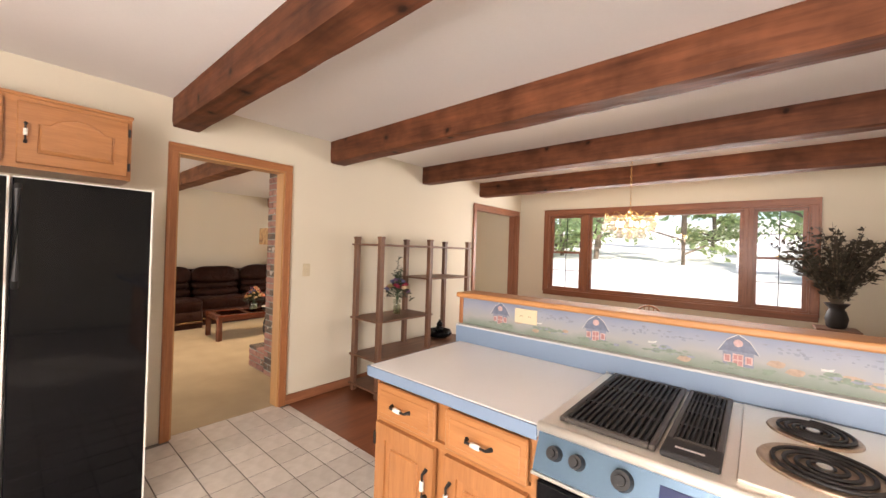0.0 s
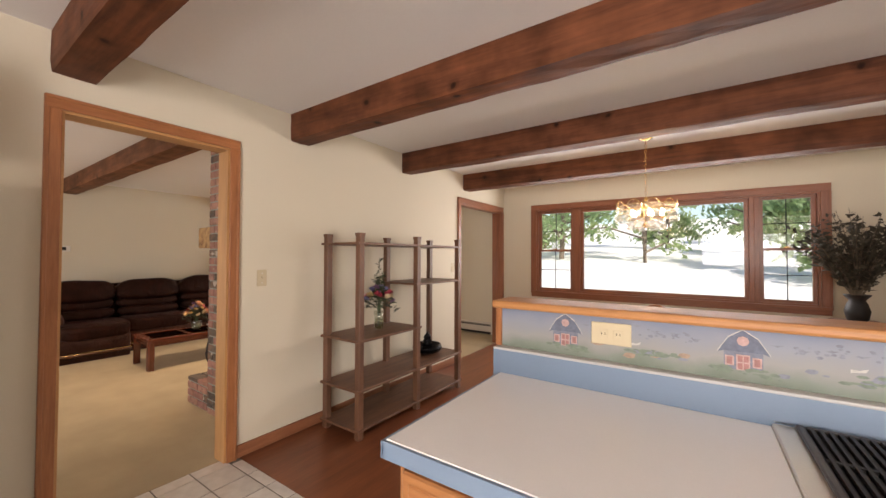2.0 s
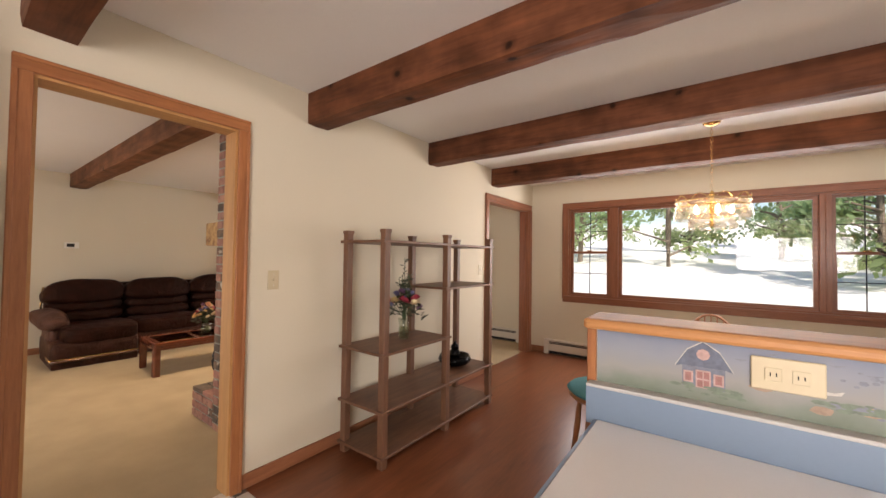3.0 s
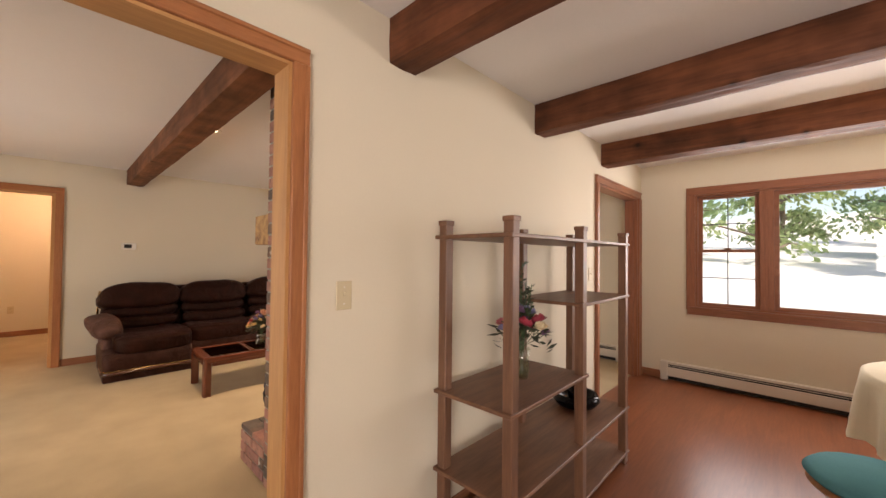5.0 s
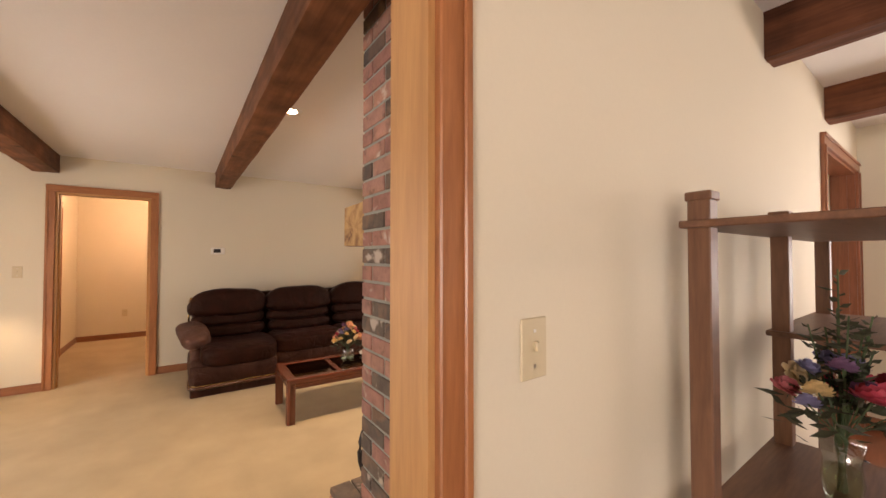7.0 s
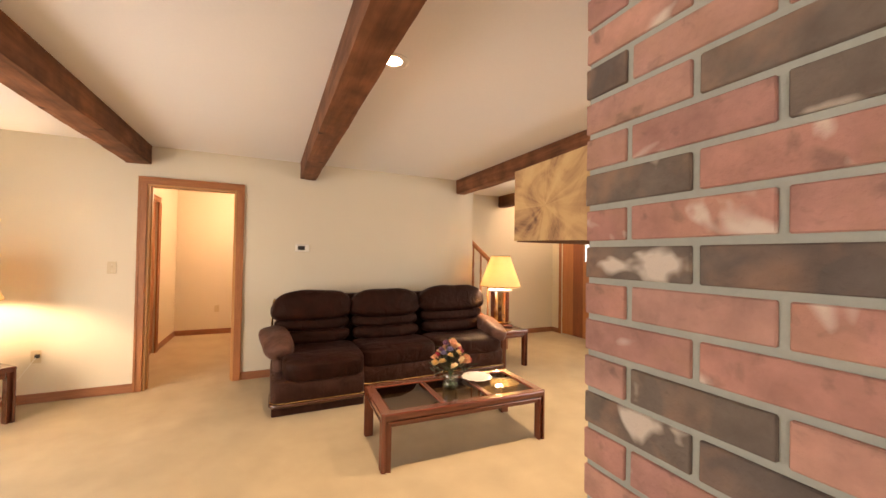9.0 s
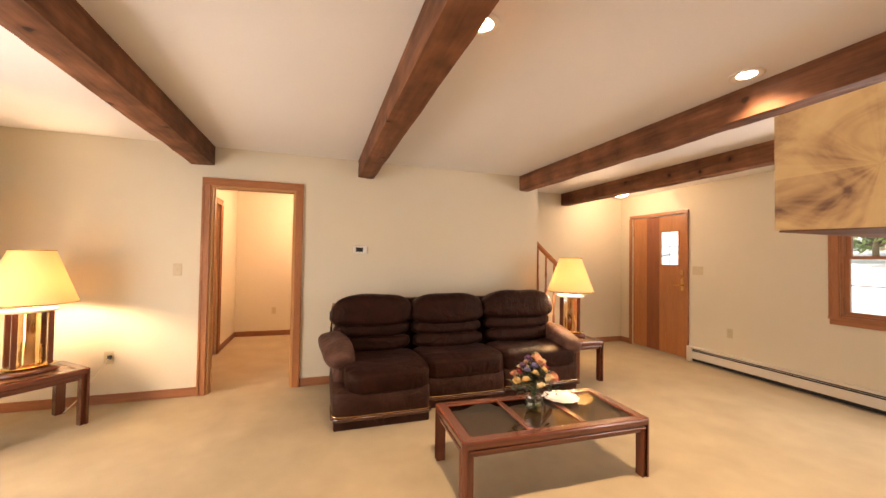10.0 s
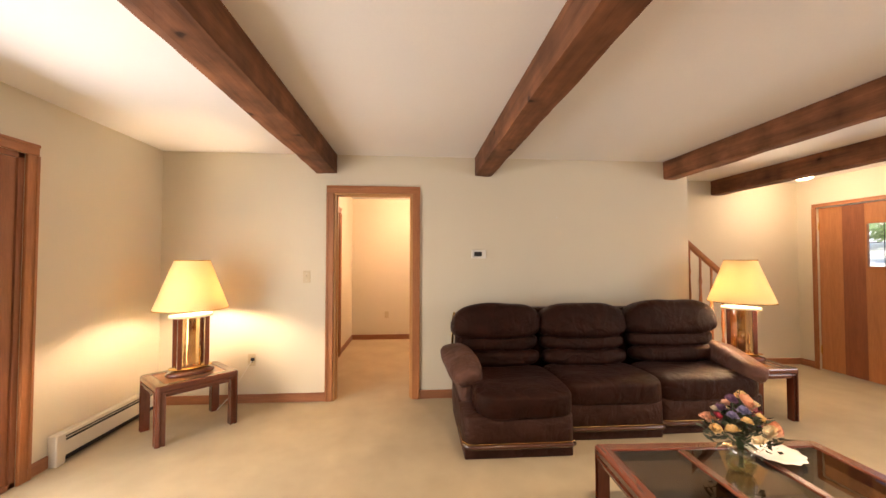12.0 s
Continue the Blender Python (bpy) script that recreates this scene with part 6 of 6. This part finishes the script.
part("plate", pb, surface("china_white", (0.85, 0.82, 0.76), 0.2, 0.03), pl, smooth=True)

# ---- table lamps ----


def shade_material():
    m = bpy.data.materials.new("lampshade_cloth")
    m.use_nodes = True
    nt = m.node_tree
    b = nt.nodes["Principled BSDF"]
    b.inputs["Base Color"].default_value = (0.84, 0.64, 0.34, 1)
    b.inputs["Roughness"].default_value = 0.9
    tl, mx = nt.nodes.new("ShaderNodeBsdfTranslucent"), nt.nodes.new("ShaderNodeMixShader")
    v = coords(nt, (1, 1, 1))
    n = noise_node(nt, v, 140, 3)
    r = ramp_node(nt, [(0.3, (0.9, 0.5, 0.14)), (0.7, (0.95, 0.57, 0.2))])
    nt.links.new(n, r.inputs[0])
    nt.links.new(r.outputs[0], tl.inputs[0])
    mx.inputs[0].default_value = 0.056
    nt.links.new(b.outputs[0], mx.inputs[1])
    nt.links.new(tl.outputs[0], mx.inputs[2])
    nt.links.new(mx.outputs[0], nt.nodes["Material Output"].inputs[0])
    return m


M["shade"] = shade_material()


def table_lamp(at, rz, label, watts):
    t = thing("table_lamp", label, "table lamp", at, rz, "table lamps")
    part("foot", lathe(bmesh.new(), [(0.165, 0.0), (0.175, 0.012), (0.165, 0.03), (0.13, 0.04), (0.0, 0.04)], n=32, sx=1.0, sy=0.62), M["table"][0], t, smooth=True)
    part("collar", lathe(bmesh.new(), [(0.12, 0.0401), (0.12, 0.05), (0.155, 0.058), (0.155, 0.06), (0.0, 0.061)], n=32, sx=1.0, sy=0.62), M["brass"], t, smooth=True)
    part("top_plate", lathe(bmesh.new(), [(0.0, 0.46), (0.155, 0.461), (0.16, 0.471), (0.15, 0.484), (0.0, 0.488)], n=32, sx=1.0, sy=0.62), M["white"], t, smooth=True)
    for k in range(4):
        a = math.pi / 4 + k * math.pi / 2
        c, s = 0.098 * math.cos(a) * 1.4, 0.098 * math.sin(a) * 0.85
        part("upright", B((c - 0.016, s - 0.012, 0.061, c + 0.016, s + 0.012, 0.46), bevel=0.005, seg=2), M["table"][2], t)
    mb = bmesh.new()
    n = 12
    for sg in (-1, 1):
        lo, hi = [], []
        for q in range(n + 1):
            a = radians(52) + radians(76) * q / n
            x, y = 0.145 * math.cos(a), sg * 0.14 * math.sin(a) * 0.6
            lo.append(mb.verts.new((x, y, 0.061)))
            hi.append(mb.verts.new((x, y, 0.46)))
        for q in range(n):
            mb.faces.new((lo[q], lo[q + 1], hi[q + 1], hi[q]))
    g = part("glass_body", mb, pane_glass("lamp_body_glass", (0.95, 0.82, 0.6), 0.18), t, "clear amber glass body")
    g.visible_shadow = False
    part("mirror_core", B((-0.035, -0.02, 0.062, 0.035, 0.02, 0.457), bevel=0.008), M["mirror_gold"], t, "gold mirrored core")
    for x, h in ((-0.055, 0.15), (0.058, 0.12), (0.05, 0.18)):
        part("candle_stick", lathe(bmesh.new(), [(0.012, 0.0), (0.006, 0.02), (0.009, h * 0.6), (0.005, h), (0, h + 0.004)], (x, 0.03, 0.0612), 10), M["brass"], t, smooth=True)
    part("stem", rod(bmesh.new(), (0, 0, 0.487), (0, 0, 0.65), 0.007, n=10), M["brass"], t)
    part("bulb", lathe(bmesh.new(), [(0.014, 0.0), (0.03, 0.035), (0.03, 0.06), (0.0, 0.09)], (0.03, 0, 0.585), 14), M["lit"], t, "glowing bulb", True)
    sh = bmesh.new()
    a0, b0 = [], []
    n = 48
    for i in range(n):
        a = 2 * math.pi * i / n
        a0.append(sh.verts.new((0.265 * math.cos(a), 0.265 * math.sin(a), 0.53)))
        b0.append(sh.verts.new((0.125 * math.cos(a), 0.125 * math.sin(a), 0.925)))
    for i in range(n):
        sh.faces.new((a0[i], a0[(i + 1) % n], b0[(i + 1) % n], b0[i]))
    s = part("shade", sh, M["shade"], t, "yellow fabric cone shade", True)
    for r, z in ((0.266, 0.53), (0.126, 0.925)):
        part("shade_rim", tube(bmesh.new(), [(r * math.cos(a * math.pi / 20), r * math.sin(a * math.pi / 20), z) for a in range(41)], 0.004, 6), M["brass"], s)
    part("harp", tube(bmesh.new(), [(0.0, 0.0, 0.6), (0.0, 0.05, 0.70), (0, 0.05, 0.83), (0, 0, 0.922), (0, -0.05, 0.83), (0, -0.05, 0.70), (0, 0, 0.6)], 0.003, 6), M["brass"], t)
    part("spider", tube(bmesh.new(), [(-0.125, 0, 0.923), (0.125, 0, 0.923)], 0.002, 5), M["brass"], t)
    point_lamp("table_lamp_bulb", (at[0], at[1], at[2] + 0.63), watts, (1, 0.76, 0.49), 0.05)
    return t


table_lamp((-7.65, -0.728, 0.4405), -43, "lit table lamp with a yellow cone shade", 34)
table_lamp((-7.74, 4.195, 0.4505), 48, "lit table lamp with a pale yellow shade", 34)
cord = thing("lamp_cord", "thin pale lamp cord hanging from an outlet", "cord", (0, 0, 0))
part("cord", tube(bmesh.new(), [(-8.10, -0.43, 0.42), (-8.08, -0.46, 0.36), (-8.06, -0.54, 0.22), (-8.04, -0.62, 0.08), (-7.98, -0.68, 0.006)], 0.003, 6), M["white"], cord)
part("plug", B((-8.122, -0.444, 0.405, -8.095, -0.416, 0.435), bevel=0.004), M["dark"], cord, "dark plug")

# ---- fireplace ----
FX0, FX1, FY0, FY1 = XW0 - 0.001, -4.14, 1.967, 3.70
fpl = tagged(new("fireplace"), "red and grey brick chimney breast with raised hearth", "fireplace", kind="structure")
part("mortar_core", B((FX1 + 0.005, FY0 + 0.005, 0.001, FX0, FY1, CEIL - 0.001)), M["mortar"], fpl, "grey mortar")
part("hearth_core", B((-4.512, FY0 + 0.008, 0.001, FX1 + 0.006, FY1, 0.232)), M["mortar"], fpl, "grey mortar")

mt = thing("mantel", "thick timber mantel with split end grain", "mantel", (0, 0, 0))


def end_grain():
    m, nt, b = mat_new("end_grain", 0.75)
    tc = nt.nodes.new("ShaderNodeTexCoord")
    mp = nt.nodes.new("ShaderNodeMapping")
    mp.inputs["Location"].default_value = (4.28, 0, -1.485)
    nt.links.new(tc.outputs["Object"], mp.inputs[0])
    sp = nt.nodes.new("ShaderNodeSeparateXYZ")
    nt.links.new(mp.outputs[0], sp.inputs[0])
    at = nt.nodes.new("ShaderNodeMath")
    at.operation = "ARCTAN2"
    nt.links.new(sp.outputs[2], at.inputs[0])
    nt.links.new(sp.outputs[0], at.inputs[1])
    cv = nt.nodes.new("ShaderNodeCombineXYZ")
    nt.links.new(at.outputs[0], cv.inputs[0])
    n = noise_node(nt, cv.outputs[0], 1.7, 4, 0.6, 0.8)
    n2 = noise_node(nt, mp.outputs[0], 9, 4, 0.6, 1.5)
    mx = nt.nodes.new("ShaderNodeMix")
    mx.inputs[0].default_value = 0.6
    nt.links.new(n, mx.inputs[2])
    nt.links.new(n2, mx.inputs[3])
    r = ramp_node(nt, [(0.36, (0.13, 0.06, 0.03)), (0.44, (0.36, 0.2, 0.085)), (0.55, (0.52, 0.33, 0.14)), (0.75, (0.6, 0.41, 0.19))])
    nt.links.new(mx.outputs[0], r.inputs[0])
    nt.links.new(r.outputs[0], b.inputs["Base Color"])
    bump_to(nt, b, mx.outputs[0], 0.4, 0.01)
    return m


mb = B((-4.392, 1.994, 1.405, -4.143, 3.62, 1.588))
bmesh.ops.subdivide_edges(mb, edges=mb.edges[:], cuts=14, use_grid_fill=True)
for v in mb.verts:
    if v.co.y > 1.999:
        v.co += Vector((0.006 * noise.noise(v.co * 6), 0, 0.01 * noise.noise(v.co * 5)))
part("timber", mb, M["beam_l"], mt)
em = bmesh.new()
vs = [em.verts.new(p) for p in ((-4.394, 1.987, 1.408), (-4.146, 1.987, 1.402), (-4.146, 1.987, 1.59), (-4.394, 1.987, 1.584), (-4.394, 1.996, 1.408), (-4.146, 1.996, 1.402), (-4.146, 1.996, 1.59), (-4.394, 1.996, 1.584))]
for f in ((0, 1, 2, 3), (4, 7, 6, 5), (0, 4, 5, 1), (1, 5, 6, 2), (2, 6, 7, 3), (3, 7, 4, 0)):
    em.faces.new([vs[i] for i in f])
part("end_face", em, end_grain(), mt, "pale end grain with radial cracks")

tool = thing("log_hoop", "round black iron log hoop on the hearth", "log holder", (-4.33, 2.25, 0.245))
part("hoop", tube(bmesh.new(), [(0.0, 0.21 * math.cos(a * math.pi / 16), 0.222 + 0.21 * math.sin(a * math.pi / 16)) for a in range(33)], 0.012, 8), M["iron"], tool, smooth=True)
part("foot_bar", B((-0.1, -0.1, 0.0, 0.1, -0.08, 0.02), (-0.1, 0.08, 0.0, 0.1, 0.1, 0.02)), M["iron"], tool)

# ---- bricks ----


def brick_material():
    m, nt, b = mat_new("brick_face", 0.85)
    info = nt.nodes.new("ShaderNodeObjectInfo")
    r = nt.nodes.new("ShaderNodeValToRGB")
    r.color_ramp.interpolation = "CONSTANT"
    cols = [(0.0, (0.36, 0.135, 0.085)), (0.17, (0.32, 0.125, 0.085)), (0.32, (0.12, 0.088, 0.064)), (0.46, (0.37, 0.155, 0.095)), (0.62, (0.30, 0.11, 0.075)), (0.76, (0.095, 0.07, 0.055)), (0.87, (0.34, 0.15, 0.1))]
    while len(r.color_ramp.elements) < len(cols):
        r.color_ramp.elements.new(0.5)
    for e, (p, c) in zip(r.color_ramp.elements, cols):
        e.position, e.color = p, (*c, 1)
    nt.links.new(info.outputs["Random"], r.inputs[0])
    tc = nt.nodes.new("ShaderNodeTexCoord")
    off = nt.nodes.new("ShaderNodeVectorMath")
    off.operation = "ADD"
    sc = nt.nodes.new("ShaderNodeVectorMath")
    sc.operation = "SCALE"
    sc.inputs[0].default_value = (31.0, 17.0, 23.0)
    nt.links.new(info.outputs["Random"], sc.inputs["Scale"])
    nt.links.new(tc.outputs["Object"], off.inputs[0])
    nt.links.new(sc.outputs[0], off.inputs[1])
    n1 = noise_node(nt, off.outputs[0], 14, 4, 0.6)
    n2 = noise_node(nt, off.outputs[0], 120, 3)
    hs = nt.nodes.new("ShaderNodeHueSaturation")
    hs.inputs["Saturation"].default_value = 0.8
    mr = nt.nodes.new("ShaderNodeMapRange")
    mr.inputs["From Min"].default_value, mr.inputs["From Max"].default_value = 0.3, 0.7
    mr.inputs["To Min"].default_value, mr.inputs["To Max"].default_value = 0.82, 1.35
    nt.links.new(n1, mr.inputs[0])
    nt.links.new(mr.outputs[0], hs.inputs["Value"])
    nt.links.new(r.outputs[0], hs.inputs["Color"])
    out = hs.outputs[0]
    # tan firing marks, then a few chalky white patches
    for sc2, lo, hi, amt, col, shift in ((10, 0.48, 0.66, 0.42, (0.36, 0.2, 0.125), 0.0), (26, 0.58, 0.72, 0.5, (0.1, 0.07, 0.055), 3.0), (9, 0.645, 0.71, 0.85, (0.58, 0.51, 0.43), 6.0)):
        sh = nt.nodes.new("ShaderNodeVectorMath")
        sh.operation = "ADD"
        sh.inputs[1].default_value = (shift, shift, shift)
        nt.links.new(off.outputs[0], sh.inputs[0])
        n3 = noise_node(nt, sh.outputs[0], sc2, 3, 0.5, 0.4)
        fr = ramp_node(nt, [(lo, (0, 0, 0)), (hi, (amt, amt, amt))])
        nt.links.new(n3, fr.inputs[0])
        mx = nt.nodes.new("ShaderNodeMix")
        mx.data_type = "RGBA"
        nt.links.new(fr.outputs[0], mx.inputs[0])
        nt.links.new(out, mx.inputs[6])
        mx.inputs[7].default_value = (*col, 1)
        out = mx.outputs[2]
    nt.links.new(out, b.inputs["Base Color"])
    bump_to(nt, b, n2, 0.5, 0.004)
    return m


M["brick"] = brick_material()
CH, BL, J = 0.0672, 0.205, 0.0115


def brick_mesh(lx, ly, lz, seed):
    bm = B((-lx / 2, -ly / 2, -lz / 2, lx / 2, ly / 2, lz / 2), bevel=0.002)
    for v in bm.verts:
        v.co += Vector((1, 1, 1)) * 0.0012 * noise.noise(v.co * 40 + Vector((seed * 5, 0, 0)))
    me = bpy.data.meshes.new("brick")
    bm.to_mesh(me)
    bm.free()
    me.materials.append(M["brick"])
    return me


bricks = {}


def lay_brick(kind, size, at, k):
    key = (kind, k % 4)
    if key not in bricks:
        bricks[key] = brick_mesh(*size, k % 4)
    ob = new("brick", bricks[key])
    ob.location = at
    ob.parent = fpl
    return ob


rngb = random.Random(2)
ncourse = int((CEIL + 0.018) / CH)
for c in range(ncourse):
    z = 0.004 - 0.022 + CH * c + CH / 2
    hz = CH - J
    x = FX1
    first = 0.098 if c % 2 else BL
    k = 0
    while x < FX0 - 0.03:
        ln = min(first if k == 0 else BL, FX0 - x - 0.002)
        kind = "side%.3f" % ln
        lay_brick(kind, (ln - J if ln > 0.03 else ln, 0.05, hz), (x + (ln - J) / 2, FY0 + 0.025 + rngb.uniform(-0.0015, 0.0015), z), rngb.randrange(4))
        x += ln
        k += 1
    # two bricks in from the corner on the front
    y = FY0 + 0.052 + J
    for q in range(2):
        ln = 0.098 if (c % 2 == 0 and q == 0) else 0.16
        if z > 0.26:
            lay_brick("front%.3f" % ln, (0.05, ln - J, hz), (FX1 + 0.025, y + (ln - J) / 2, z), rngb.randrange(4))
        y += ln
# hearth: two courses on its side and front, a soldier course on top
for c in range(3):
    z = 0.004 + CH * c + CH / 2
    x = -4.52
    k = 0
    while x < FX1 - 0.03:
        ln = min(0.098 if (c % 2 and k == 0) else BL, FX1 - x)
        lay_brick("hs%.3f" % ln, (ln - J, 0.05, CH - J), (x + (ln - J) / 2, FY0 + 0.025, z), rngb.randrange(4))
        x += ln
        k += 1
    y = FY0 + 0.052 + J
    for q in range(8):
        lay_brick("hf", (0.05, BL - J, CH - J), (-4.495, y + (BL - J) / 2 - (0.1 if c % 2 and q else 0), z), rngb.randrange(4))
        y += BL
for r0 in range(2):
    for q in range(17):
        lay_brick("ht", (0.198 - J / 2, 0.098, 0.03), (-4.42 + 0.19 * r0, FY0 + 0.05 + 0.105 * q, 0.2265), rngb.randrange(4))
jb = []
y = FY0 + 0.052 + J + 0.33
for c in range(ncourse):
    z = 0.004 + CH * c
    if z < 0.26:
        continue
    yy = y + (0.1 if c % 2 else 0)
    while yy < FY1 - 0.22:
        jb.append((FX1, yy, z + J / 2, FX1 + 0.04, yy + BL - J, z + CH - J / 2))
        yy += BL
rest = part("brick_field", B(*jb), M["brick"], fpl, "rest of the brick front")
rest["kind"] = "stuff"

# ---- kitchen tiles ----


def tile_material():
    m, nt, b = mat_new("tile_glaze", 0.3)
    info = nt.nodes.new("ShaderNodeObjectInfo")
    tc = nt.nodes.new("ShaderNodeTexCoord")
    n = noise_node(nt, tc.outputs["Object"], 14, 4)
    r = ramp_node(nt, [(0.3, (0.52, 0.46, 0.39)), (0.7, (0.64, 0.58, 0.51))])
    nt.links.new(n, r.inputs[0])
    hs = nt.nodes.new("ShaderNodeHueSaturation")
    hs.inputs["Saturation"].default_value = 0.92
    mr = nt.nodes.new("ShaderNodeMapRange")
    mr.inputs["To Min"].default_value, mr.inputs["To Max"].default_value = 0.9, 1.08
    nt.links.new(info.outputs["Random"], mr.inputs[0])
    nt.links.new(mr.outputs[0], hs.inputs["Value"])
    nt.links.new(r.outputs[0], hs.inputs["Color"])
    nt.links.new(hs.outputs[0], b.inputs["Base Color"])
    bump_to(nt, b, n, 0.1, 0.004)
    return m


M["tile"] = tile_material()
floor_k = bpy.data.objects["floor_kitchen"]
tb = B((-0.0965, -0.0965, -0.004, 0.0965, 0.0965, 0.0), bevel=0.0015)
tm = bpy.data.meshes.new("tile")
tb.to_mesh(tm)
tb.free()
tm.materials.append(M["tile"])
tb = B((-0.0965, -0.032, -0.004, 0.0965, 0.032, 0.0), bevel=0.0015)
tn = bpy.data.meshes.new("tile")
tb.to_mesh(tn)
tb.free()
tn.materials.append(M["tile"])
tb = B((-0.0475, -0.0965, -0.004, 0.0475, 0.0965, 0.0), bevel=0.0015)
tc_cut = bpy.data.meshes.new("tile")
tb.to_mesh(tc_cut)
tb.free()
tc_cut.materials.append(M["tile"])
for y in (1.0, 1.2, 1.4, 1.6):
    ob = new("tile", tc_cut)
    ob.location = (-3.208, y, 0.0)
    ob.parent = floor_k
far_tiles = []
for i in range(32):
    for j in range(20):
        x, y = -3.16 + 0.2 * i + 0.1, 1.70 - 0.2 * j - 0.1
        if i < 11 and j < 13:
            ob = new("tile", tm)
            ob.location = (x, y, 0.0)
            ob.parent = floor_k
        elif x < 3.1 and y > -2.1:
            far_tiles.append((x - 0.0965, y - 0.0965, -0.004, x + 0.0965, y + 0.0965, 0.0))
    x = -3.16 + 0.2 * i + 0.1
    if i < 11:
        ob = new("tile", tn)
        ob.location = (x, 1.736, 0.0)
        ob.parent = floor_k
ft = part("tile_field", B(*far_tiles), M["tile"], floor_k, "rest of the kitchen tiles")
ft["kind"] = "stuff"
